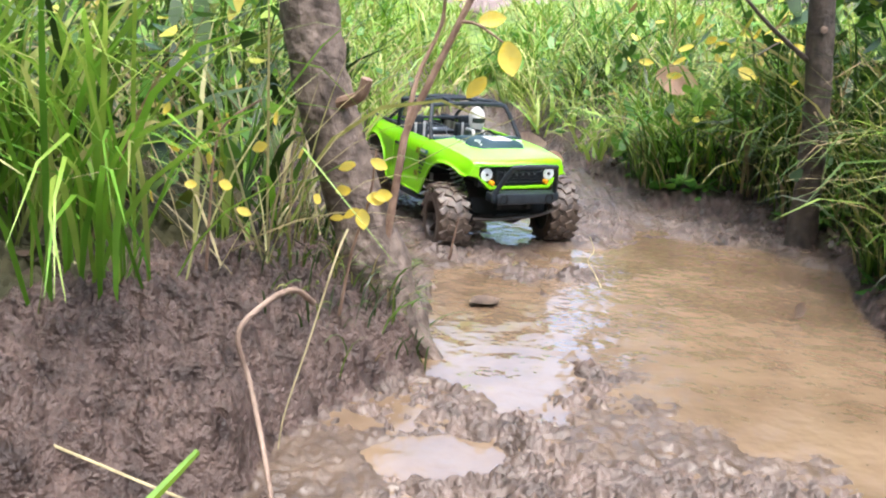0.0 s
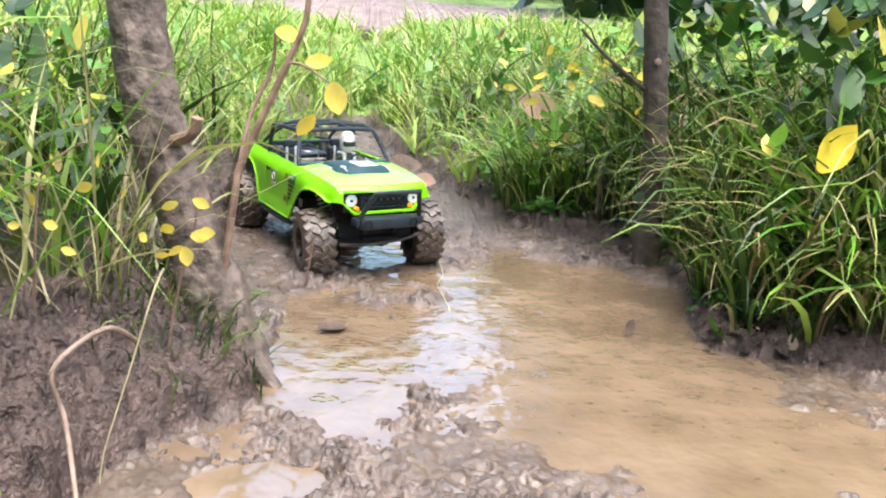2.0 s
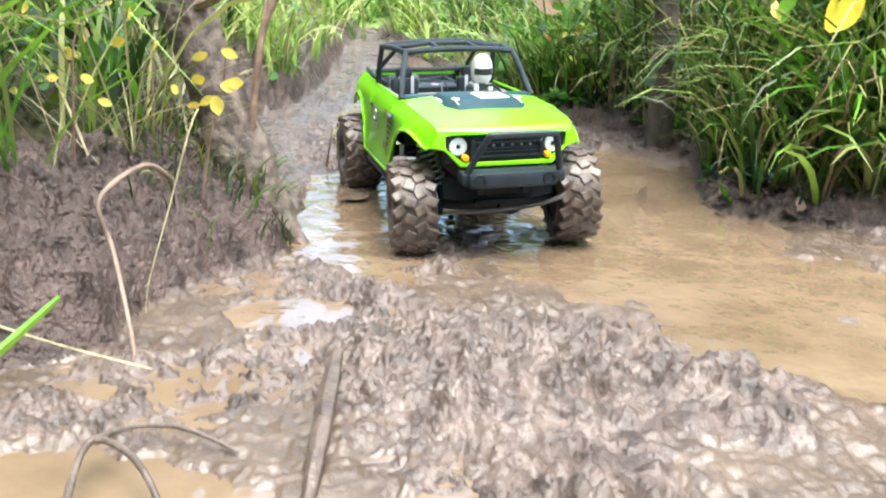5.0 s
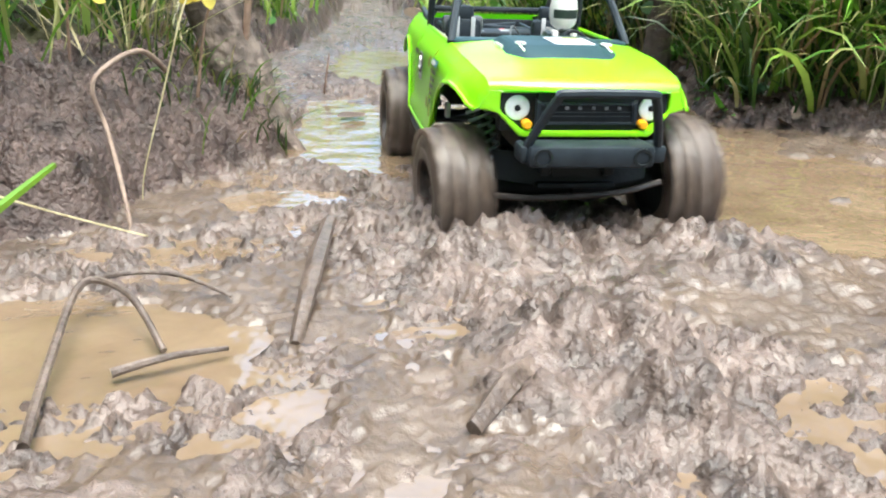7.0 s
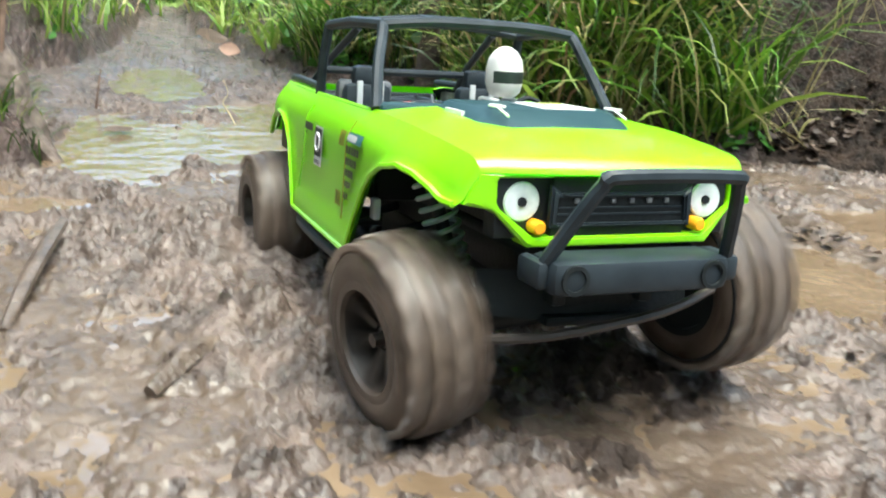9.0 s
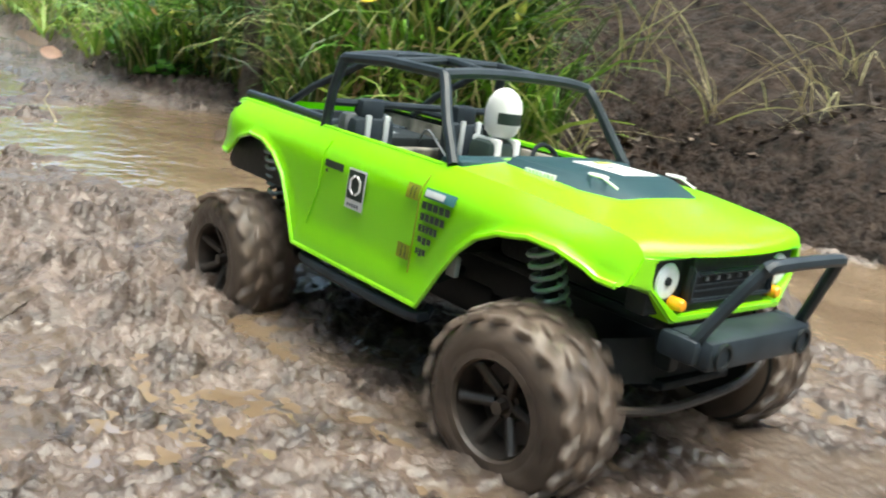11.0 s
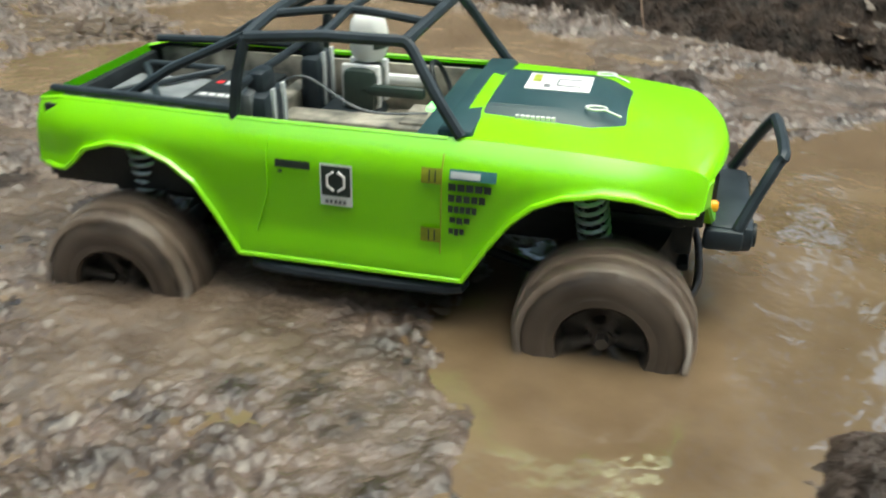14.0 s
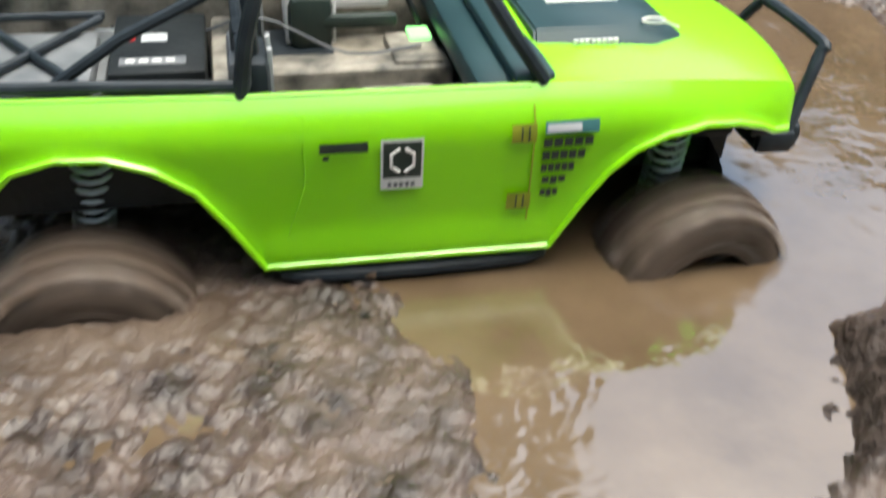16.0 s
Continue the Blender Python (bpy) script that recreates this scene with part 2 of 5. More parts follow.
YELLOW = leafy("yellow_leaf", [(0.0, (0.80, 0.52, 0.02)), (0.6, (0.88, 0.70, 0.04)), (1.0, (0.85, 0.78, 0.22))], 0.5, 0.3)
BRIGHTY = leafy("bright_yellow_leaf", [(0.0, (0.88, 0.74, 0.05)), (1.0, (0.90, 0.78, 0.10))], 0.5, 0.4)
PINK = leafy("pale_brown_leaf", [(0.0, (0.52, 0.34, 0.26)), (1.0, (0.56, 0.38, 0.29))], 0.5, 0.2)
BLUEG = leafy("blue_green_leaf", [(0.0, (0.10, 0.22, 0.13)), (1.0, (0.20, 0.34, 0.20))], 0.4, 0.2)


# ---- mesh helpers ----
def part(name, bm, mat, parent=None, label="", smooth=True):
    """Links a bmesh as one mesh object, under a thing or part if one is given."""
    me = bpy.data.meshes.new(name)
    bmesh.ops.recalc_face_normals(bm, faces=bm.faces)
    bm.to_mesh(me)
    bm.free()
    for f in me.polygons:
        f.use_smooth = smooth
    if smooth:
        me.set_sharp_from_angle(angle=radians(38))
    for m in mat if isinstance(mat, (list, tuple)) else [mat]:
        me.materials.append(m)
    ob = new(name, me)
    ob.parent = parent
    if label:
        tagged(ob, label)
    return ob


def box(bm, x0, x1, y0, y1, z0, z1, bevel=0.0):
    m = Matrix.Translation(((x0 + x1) / 2, (y0 + y1) / 2, (z0 + z1) / 2)) @ Matrix.Diagonal((x1 - x0, y1 - y0, z1 - z0, 1))
    made = bmesh.ops.create_cube(bm, size=1, matrix=m)["verts"]
    if bevel:
        edges = list({e for v in made for e in v.link_edges})
        bmesh.ops.bevel(bm, geom=edges, offset=bevel, segments=2, affect="EDGES", profile=0.5)
    return bm


def boxes(*rows):
    bm = bmesh.new()
    for r in rows:
        box(bm, *r)
    return bm


def tube(bm, pts, r, n=8, r1=None, cap=True):
    """A round bar along points; r tapers to r1."""
    pts = [Vector(p) for p in pts]
    rings, side = [], None
    for i, p in enumerate(pts):
        d = (pts[min(i + 1, len(pts) - 1)] - pts[max(i - 1, 0)]).normalized()
        side = (side - d * side.dot(d)).normalized() if side else d.orthogonal().normalized()
        up = d.cross(side)
        rad = r + ((r1 if r1 is not None else r) - r) * i / max(len(pts) - 1, 1)
        rings.append([bm.verts.new(p + rad * (math.cos(a) * side + math.sin(a) * up)) for a in (2 * math.pi * k / n for k in range(n))])
    for a, b in zip(rings, rings[1:]):
        for k in range(n):
            bm.faces.new((a[k], a[(k + 1) % n], b[(k + 1) % n], b[k]))
    if cap:
        bm.faces.new(rings[0][::-1])
        bm.faces.new(rings[-1])
    return bm


def curve(pts, n=6):
    """Points of a smooth line through pts."""
    pts = [Vector(p) for p in pts]
    out = []
    for i in range(len(pts) - 1):
        a, b, c, d = pts[max(i - 1, 0)], pts[i], pts[i + 1], pts[min(i + 2, len(pts) - 1)]
        for k in range(n):
            t = k / n
            out.append(0.5 * (2 * b + (c - a) * t + (2 * a - 5 * b + 4 * c - d) * t * t + (3 * b - a - 3 * c + d) * t ** 3))
    return out + [pts[-1]]


def lathe(bm, prof, n=32, axis="y", centre=(0, 0, 0), cap=True):
    """Turns a profile of (along, radius) about an axis."""
    rings = []
    for a, r in prof:
        ring = []
        for k in range(n):
            t = 2 * math.pi * k / n
            p = {"y": (r * math.cos(t), a, r * math.sin(t)), "x": (a, r * math.cos(t), r * math.sin(t)), "z": (r * math.cos(t), r * math.sin(t), a)}[axis]
            ring.append(bm.verts.new(Vector(p) + Vector(centre)))
        rings.append(ring)
    for a, b in zip(rings, rings[1:]):
        for k in range(n):
            bm.faces.new((a[k], a[(k + 1) % n], b[(k + 1) % n], b[k]))
    if cap and prof[0][1] > 1e-5:
        bm.faces.new(rings[0][::-1])
    if cap and prof[-1][1] > 1e-5:
        bm.faces.new(rings[-1])
    bmesh.ops.remove_doubles(bm, verts=bm.verts, dist=1e-6)
    return bm


def sheet(bm, f, us, vs, thick=0.0):
    """A grid surface f(u, v) -> point."""
    g = [[bm.verts.new(f(u, v)) for v in vs] for u in us]
    faces = [bm.faces.new((g[i][j], g[i + 1][j], g[i + 1][j + 1], g[i][j + 1])) for i in range(len(us) - 1) for j in range(len(vs) - 1)]
    if thick:
        bmesh.ops.solidify(bm, geom=faces, thickness=thick)
    return bm


def thing(name, label, category, group="", m=None):
    ob = new(name)
    ob.empty_display_size = 0.02
    if m is not None:
        ob.matrix_basis = m
    return tagged(ob, label, category, group)


def steps(a, b, n):
    return [a + (b - a) * i / n for i in range(n + 1)]


def lerp(x, xs, ys):
    return float(np.interp(x, xs, ys))

# ---- the ground: a wet trail between two banks ----
rng = np.random.default_rng(7)
PERM = rng.permutation(512)
GRAD = np.stack([np.cos(np.arange(64) * 2 * np.pi / 64), np.sin(np.arange(64) * 2 * np.pi / 64)], -1)


def perlin(x, y):
    """Smooth noise in about -0.7..0.7 for arrays."""
    xi, yi = np.floor(x).astype(int), np.floor(y).astype(int)
    xf, yf = x - xi, y - yi
    u, v = xf ** 3 * (xf * (xf * 6 - 15) + 10), yf ** 3 * (yf * (yf * 6 - 15) + 10)

    def corner(i, j):
        g = GRAD[PERM[(PERM[(xi + i) % 512] + yi + j) % 512] % 64]
        return g[..., 0] * (xf - i) + g[..., 1] * (yf - j)
    a = corner(0, 0) * (1 - u) + corner(1, 0) * u
    b = corner(0, 1) * (1 - u) + corner(1, 1) * u
    return a * (1 - v) + b * v


def ramp01(a, b, x):
    t = np.clip((x - a) / (b - a), 0, 1)
    return t * t * (3 - 2 * t)


LEFT_EDGE = [(-1.5, -3.0), (-0.9, -1.0), (-0.7, 0.0), (-0.42, 0.3), (-0.27, 0.45), (-0.115, 0.55), (-0.107, 0.62), (-0.085, 0.69), (-0.045, 0.745),
             (-0.008, 0.79), (-0.02, 0.9), (-0.052, 1.08), (-0.13, 1.3), (-0.13, 1.55), (-0.06, 1.75), (-0.02, 2.2), (0.01, 2.7), (0.06, 3.2), (0.1, 6.0)]
RIGHT_EDGE = [(1.3, -3.0), (1.2, -1.0), (1.17, -0.1), (1.17, 0.2), (1.16, 0.37), (1.09, 0.47), (1.06, 0.8), (1.0, 0.87), (0.66, 0.915), (0.51, 0.96),
              (0.485, 1.02), (0.555, 1.25), (0.56, 1.42), (0.47, 1.54), (0.36, 1.63), (0.30, 1.9), (0.2, 2.3), (0.11, 2.65), (0.08, 3.2), (0.1, 6.0)]


def beyond(edge, x, y, sign):
    """Distance past an edge line, positive on the bank's side."""
    best = np.full(x.shape, 1e9)
    for (ax, ay), (bx, by) in zip(edge, edge[1:]):
        dx, dy = bx - ax, by - ay
        t = np.clip(((x - ax) * dx + (y - ay) * dy) / (dx * dx + dy * dy), 0, 1)
        best = np.minimum(best, np.hypot(x - ax - t * dx, y - ay - t * dy))
    line = np.interp(y, [p[1] for p in edge], [p[0] for p in edge])
    return np.where((x - line) * sign > 0, best, -best)


# puddles: centre, half-widths; mounds: centre, radius, height
PUDDLES = [(0.36, 1.05, 0.24, 0.42), (0.46, 0.66, 0.16, 0.2), (0.06, 0.95, 0.08, 0.26), (0.57, -0.27, 0.15, 0.10), (-0.09, 0.33, 0.10, 0.07),
           (0.09, 1.55, 0.09, 0.30), (0.92, 0.3, 0.2, 0.35), (0.85, -0.33, 0.16, 0.13), (0.0, 0.63, 0.05, 0.035), (0.62, 0.42, 0.1, 0.12),
           (0.50, -0.29, 0.085, 0.08), (0.43, -0.315, 0.08, 0.055), (0.46, -0.37, 0.09, 0.05), (0.64, -0.37, 0.13, 0.08)]
CLODS = [(0.80, -0.193, 0.06, 0.012), (0.755, -0.165, 0.05, 0.010), (0.375, 0.238, 0.045, 0.014), (0.175, -0.10, 0.065, 0.012), (0.19, -0.17, 0.05, 0.009), (0.495, -0.462, 0.058, 0.012), (0.462, -0.436, 0.046, 0.010), (0.575, -0.498, 0.055, 0.011),
         (0.60, -0.490, 0.035, 0.009), (0.97, -0.08, 0.04, 0.008), (0.336, 0.134, 0.024, 0.010), (0.40, 0.179, 0.022, 0.010), (1.158, 0.133, 0.045, 0.012), 
         (0.54, 0.63, 0.03, 0.01)]
MOUNDS = CLODS + [(0.20, 0.300, 0.085, 0.018), (0.40, 0.285, 0.06, 0.010), (0.365, 0.555, 0.022, 0.012), (0.377, 0.49, 0.026, 0.012), (0.484, 0.623, 0.03, 0.012), (0.22, 0.43, 0.13, 0.007), (0.36, 0.46, 0.10, 0.009), (0.52, -0.500, 0.050, 0.010), (0.16, 0.46, 0.06, 0.009), (0.33, 0.45, 0.06, 0.011), (0.17, 0.52, 0.16, 0.012), (0.8, -0.19, 0.055, 0.016), (0.19, -0.16, 0.06, 0.010), (0.5, 0.63, 0.025, 0.016), (0.37, 0.53, 0.025, 0.014),
          (0.294, 1.04, 0.022, 0.018), (0.49, 0.97, 0.03, 0.03), (0.43, 0.22, 0.035, 0.02), (0.14, 0.25, 0.03, 0.014), (0.126, 0.54, 0.03, 0.014), (1.13, 0.13, 0.05, 0.016),
          (0.08, 1.13, 0.05, 0.016), (0.19, 1.14, 0.05, 0.016), (0.96, -0.1, 0.05, 0.02), (0.30, 0.30, 0.03, 0.012), (-0.02, 0.15, 0.05, 0.014), (0.215, 0.235, 0.05, 0.016)]


def churn(x, y):
    """Where the mud is churned up (high) or lies as smooth slurry (low)."""
    return perlin(x * 6.5 + 2, y * 6.5 + 8) + 0.45 * perlin(x * 17 + 4, y * 17)


def ground_height(x, y):
    wob = 0.012 * perlin(x * 14 + 3, y * 14 + 9) + 0.006 * perlin(x * 37, y * 37)
    dl, dr = beyond(LEFT_EDGE, x, y, -1) + wob, beyond(RIGHT_EDGE, x, y, 1) + wob
    wet = np.zeros_like(x)
    for cx, cy, rx, ry in PUDDLES:
        q = np.hypot((x - cx) / rx, (y - cy) / ry) + 0.35 * perlin(x * 9 + cx * 40, y * 9) + 0.15 * perlin(x * 25, y * 25)
        wet = np.maximum(wet, 1 - ramp01(0.75, 1.1, q))
    sx, sy = x + 0.012 * perlin(x * 31, y * 31 + 4), y + 0.012 * perlin(x * 31 + 8, y * 31)
    near = ramp01(-0.05, 0.25, y)
    amp = 0.40 + 0.80 * ramp01(-0.25, 0.22, churn(x, y))
    fine, broad = amp * (0.95 + 0.10 * near), amp * (0.80 + 0.40 * near)
    lump = (0.0085 + broad * (perlin(sx * 15 + 5, sy * 15) * 0.008 + perlin(sx * 36, sy * 42 + 7) * 0.0085 + (0.25 - np.abs(perlin(sx * 66, sy * 70))) * 0.0100)
            + fine * (0.0068 * perlin(sx * 110, sy * 104) + (0.25 - np.abs(perlin(sx * 128 + 3, sy * 134))) * 0.0066 + 0.0048 * perlin(x * 215, y * 215)))
    far = ramp01(1.3, 2.6, np.hypot(x - 0.4, y - 0.4))
    calm = 0.66 + 0.28 * ramp01(0.0, 0.3, y)
    h = 0.0013 + 0.0012 * (1 - ramp01(0.0, 0.25, y)) + 0.0016 * (1 - ramp01(-0.25, 0.05, churn(x, y))) + (lump - 0.0092) * calm * (1 - 0.62 * wet) * (1 - 0.4 * far) - 0.0125 * wet + 0.0065 * ramp01(1.08, 1.35, y) * (1 - ramp01(2.0, 2.4, y))
    for k, (cx, cy, r, up) in enumerate(MOUNDS):
        q = np.hypot(x - cx, y - cy) / r + 0.3 * perlin(x * 30 + cx * 9, y * 30)
        m = 1 - ramp01(0.2, 1.15, q)
        h = h + min(up, 0.24 * r) * m * (0.85 + 0.7 * perlin(x * 60, y * 60))
        if k < len(CLODS):
            h = h + np.minimum(m * 2, 1) * (0.009 * (0.22 - np.abs(perlin(x * 75 + 3, y * 75))) + 0.005 * perlin(x * 140, y * 140 + 6))
    rough = 0.016 * perlin(x * 20, y * 20) + 0.024 * (0.3 - np.abs(perlin(x * 42, y * 42))) + 0.012 * perlin(x * 90, y * 90) + 0.0065 * perlin(x * 165, y * 165)
    left = 0.045 * ramp01(0, 0.035, dl) + 0.06 * ramp01(0.02, 0.14, dl) + 0.05 * ramp01(0.15, 0.6, dl)
    right = 0.022 * ramp01(0, 0.03, dr) + 0.09 * ramp01(0.03, 0.24, dr) + 0.06 * ramp01(0.2, 0.8, dr) + 0.30 * ramp01(0.12, 0.9, dr) * (1 - ramp01(0.5, 1.0, y) * (1 - ramp01(0.80, 1.15, x)) - ramp01(1.3, 2.4, y) * ramp01(0.80, 1.15, x))
    h = h + left + right + rough * (ramp01(0, 0.04, dl) + ramp01(0, 0.04, dr))
    h = h + 0.068 * np.clip(y - 2.1, 0, 12) + 0.02 * np.clip(y - 2.1, 0, 1) * perlin(x * 1.5, y * 1.5)
    return h, dl, dr


def spread(lo, hi, step, far, grow=1.13):
    out = list(np.arange(lo, hi, step))
    for end, sign in ((lo, -1), (out[-1], 1)):
        p, d = end, step
        while abs(p) < far:
            d *= grow
            p += sign * d
            out.append(p)
    return np.sort(np.array(out))


def grid_mesh(name, xs, ys, z, mats, index):
    nx, ny = len(xs), len(ys)
    X, Y = np.meshgrid(xs, ys, indexing="ij")
    co = np.stack([X, Y, z], -1).reshape(-1, 3)
    i = np.arange((nx - 1) * (ny - 1))
    a = (i // (ny - 1)) * ny + i % (ny - 1)
    quads = np.stack([a, a + ny, a + ny + 1, a + 1], -1)
    me = bpy.data.meshes.new(name)
    me.vertices.add(len(co))
    me.vertices.foreach_set("co", co.ravel())
    me.loops.add(quads.size)
    me.loops.foreach_set("vertex_index", quads.ravel())
    me.polygons.add(len(quads))
    me.polygons.foreach_set("loop_start", np.arange(0, quads.size, 4))
    me.polygons.foreach_set("loop_total", np.full(len(quads), 4))
    me.polygons.foreach_set("use_smooth", np.ones(len(quads), bool))
    for m in mats:
        me.materials.append(m)
    me.polygons.foreach_set("material_index", index.ravel().astype(np.int32))
    me.update()
    me.validate()
    return new(name, me)


xs, ys = spread(-0.40, 1.2, 0.0024, 70), spread(-0.54, 1.5, 0.0024, 70)
X, Y = np.meshgrid(xs, ys, indexing="ij")
Z, DL, DR = ground_height(X, Y)
mid = lambda a: (a[1:, 1:] + a[:-1, :-1]) / 2
mx, my, ml, mr = mid(X), mid(Y), mid(DL), mid(DR)
kind = np.zeros(mx.shape)
slop = 1 - ramp01(0.02, 0.22, my + 0.15 * perlin(mx * 6, my * 6))
kind[slop > 0.5] = 6
kind[churn(mx, my) + 0.30 * perlin(mx * 70, my * 70) + 0.2 * perlin(mx * 150, my * 150) + 0.35 * (my < -0.14) + 60 * np.maximum(mid(Z) - 0.005, 0) < -0.06] = 8
for cx, cy, r, up in CLODS:
    kind[np.hypot(mx - cx, my - cy) / r + 0.7 * perlin(mx * 34 + cx * 9, my * 34) + 0.9 * perlin(mx * 95, my * 95) + 0.5 * perlin(mx * 180, my * 180) < 0.8] = 7
kind[(ml > 0.004) | (mr > 0.004)] = 1
kind[(ml > 0.17 + 0.05 * perlin(mx * 8, my * 8)) | ((mr > 0.10 + 0.04 * perlin(mx * 8, my * 8)) & (my > 0.86) & (mx < 0.93 + 0.1 * perlin(mx * 9, my * 9))) | (mr > 1.5)] = 2
# The right bank's bare earth takes the colour with shade painted in.
kind[(mr > 0.004) & (mr < 1.5) & ((my < 0.86) | (mx > 0.93 + 0.1 * perlin(mx * 9, my * 9)))] = 5
kind[np.hypot(mx, my) > 2.9] = 3
kind[(my > 6.2 + 0.3 * perlin(mx, my)) & (my < 8.3)] = 4
tagged(grid_mesh("ground", xs, ys, Z, [MUD, BANK, TURF, FIELD, PATHM, EARTH, WETMUD, CLOD, SLURRY], kind), "churned wet brown mud trail between soil banks, turf beyond", "ground", kind="structure")

wx, wy = np.linspace(-0.95, 1.3, 60), np.linspace(-1.2, 2.4, 90)
tagged(grid_mesh("water", wx, wy, np.zeros((60, 90)), [WATER, WATERD], np.repeat((wy[None, :-1] < -0.03) * 1.0, 59, 0)), "shallow opaque brown muddy puddle water on the trail", "water", kind="structure")


# ---- grass and litter ----
def height_at(x, y):
    return ground_height(np.atleast_1d(np.asarray(x, float)), np.atleast_1d(np.asarray(y, float)))[0]


def strip_mesh(name, centre, half, mat):
    """Ribbons: centre (n, k, 3) lines with half-width vectors (n, k, 3)."""
    n, k, _ = centre.shape
    co = np.stack([centre - half, centre + half], 2).reshape(-1, 3)
    base = (np.arange(n) * k * 2)[:, None] + (np.arange(k - 1) * 2)[None]
    q = np.stack([base, base + 1, base + 3, base + 2], -1).reshape(-1, 4)
    me = bpy.data.meshes.new(name)
    me.vertices.add(len(co))
    me.vertices.foreach_set("co", co.ravel())
    me.loops.add(q.size)
    me.loops.foreach_set("vertex_index", q.ravel())
    me.polygons.add(len(q))
    me.polygons.foreach_set("loop_start", np.arange(0, q.size, 4))
    me.polygons.foreach_set("loop_total", np.full(len(q), 4))
    me.polygons.foreach_set("use_smooth", np.ones(len(q), bool))
    me.materials.append(mat)
    me.update()
    return new(name, me)


def grass(name, root, length, width, heading, tilt, bend, mat, k=6):
    """Blades from roots (n, 3): tilt at the foot and bend to the tip, in radians."""
    n = len(root)
    s = np.linspace(0, 1, k)[None]
    ang = tilt[:, None] + bend[:, None] * s ** 1.3
    seg = (length / (k - 1))[:, None]
    out = np.concatenate([np.zeros((n, 1)), np.cumsum(np.sin(ang)[:, :-1] * seg, 1)], 1)
    up = np.concatenate([np.zeros((n, 1)), np.cumsum(np.cos(ang)[:, :-1] * seg, 1)], 1)
    sway = 0.12 * length[:, None] * rng.normal(size=(n, 1)) * s ** 2
    c, d = np.cos(heading)[:, None], np.sin(heading)[:, None]
    centre = root[:, None] + np.stack([c * out - d * sway, d * out + c * sway, up], -1)
    w = width[:, None] * (1 - s ** 2.2) * (0.55 + 0.45 * np.minimum(s * 4, 1)) + 0.0002
    turn = heading + np.pi / 2 + rng.normal(size=n) * 0.5
    half = np.stack([np.cos(turn)[:, None] * w, np.sin(turn)[:, None] * w, 0.3 * w * rng.normal(size=(n, 1))], -1) / 2
    return strip_mesh(name, centre, half, mat)


def grassy(x, y):
    """Past x = 1 the bank is bare earth up to its top."""
    return (x < 0.95 + 0.12 * perlin(x * 5, y * 5)) | (y > 2.1)


def scatter(n, x0, x1, y0, y1, ok):
    """Root places in clumps where ok(x, y, h, dl, dr) holds."""
    cl = max(n // 14, 1)
    cx, cy = rng.uniform(x0, x1, cl), rng.uniform(y0, y1, cl)
    pick = rng.integers(0, cl, n * 3)
    x, y = cx[pick] + rng.normal(size=n * 3) * 0.03, cy[pick] + rng.normal(size=n * 3) * 0.03
    h, dl, dr = ground_height(x, y)
    keep = np.flatnonzero(ok(x, y, h, dl, dr))[:n]
    return np.stack([x[keep], y[keep], h[keep] - 0.004], -1), dl[keep], dr[keep]


def lawn(name, label, n, area, ok, size, mat, away=None, tilt=(0.1, 0.5), bend=(0.3, 1.6), wide=(0.003, 0.0065)):
    root, dl, dr = scatter(n, *area, ok)
    m = len(root)
    head = rng.uniform(0, 2 * np.pi, m) if away is None else away + rng.normal(size=m) * 0.9
    ob = grass(name, root, rng.uniform(*size, m) * rng.uniform(0.7, 1.15, m), rng.uniform(*wide, m), head, rng.uniform(*tilt, m), rng.uniform(*bend, m), mat)
    return tagged(ob, label, "grass", kind="stuff")


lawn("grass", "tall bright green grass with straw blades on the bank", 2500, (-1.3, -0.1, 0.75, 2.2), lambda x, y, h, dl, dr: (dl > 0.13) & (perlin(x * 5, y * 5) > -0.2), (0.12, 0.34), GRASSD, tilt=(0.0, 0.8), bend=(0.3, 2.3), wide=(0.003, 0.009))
lawn("grass", "long arching bright green grass blades overhanging the mud", 170, (-0.75, -0.24, 0.62, 0.9), lambda x, y, h, dl, dr: (dl > 0.12) & (dl < 0.42), (0.24, 0.40), GRASSB, away=-1.2, tilt=(0.0, 0.5), bend=(1.4, 2.7), wide=(0.003, 0.006))
lawn("grass", "bright grass blades among the bank tufts", 220, (-1.1, -0.12, 0.75, 1.5), lambda x, y, h, dl, dr: dl > 0.14, (0.16, 0.36), GRASSB, tilt=(0.0, 0.7), bend=(0.5, 2.4), wide=(0.003, 0.007))
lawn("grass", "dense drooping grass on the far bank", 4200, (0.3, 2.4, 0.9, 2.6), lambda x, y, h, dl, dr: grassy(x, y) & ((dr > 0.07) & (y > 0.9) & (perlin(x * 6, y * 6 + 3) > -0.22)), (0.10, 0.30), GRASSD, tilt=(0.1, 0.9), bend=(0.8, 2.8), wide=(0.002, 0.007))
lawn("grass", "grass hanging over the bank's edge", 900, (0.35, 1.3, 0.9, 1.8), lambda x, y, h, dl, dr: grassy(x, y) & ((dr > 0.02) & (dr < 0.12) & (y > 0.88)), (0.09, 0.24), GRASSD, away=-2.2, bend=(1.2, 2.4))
# The meadow's sunlit look comes from the pale blade colour.
lawn("grass", "pale yellow-green meadow grass", 9500, (-2.0, 2.6, 1.7, 5.8), lambda x, y, h, dl, dr: (dl > 0.02) | (dr > 0.02), (0.07, 0.18), GRASSY, tilt=(0.1, 0.8), bend=(0.5, 2.4), wide=(0.005, 0.012))
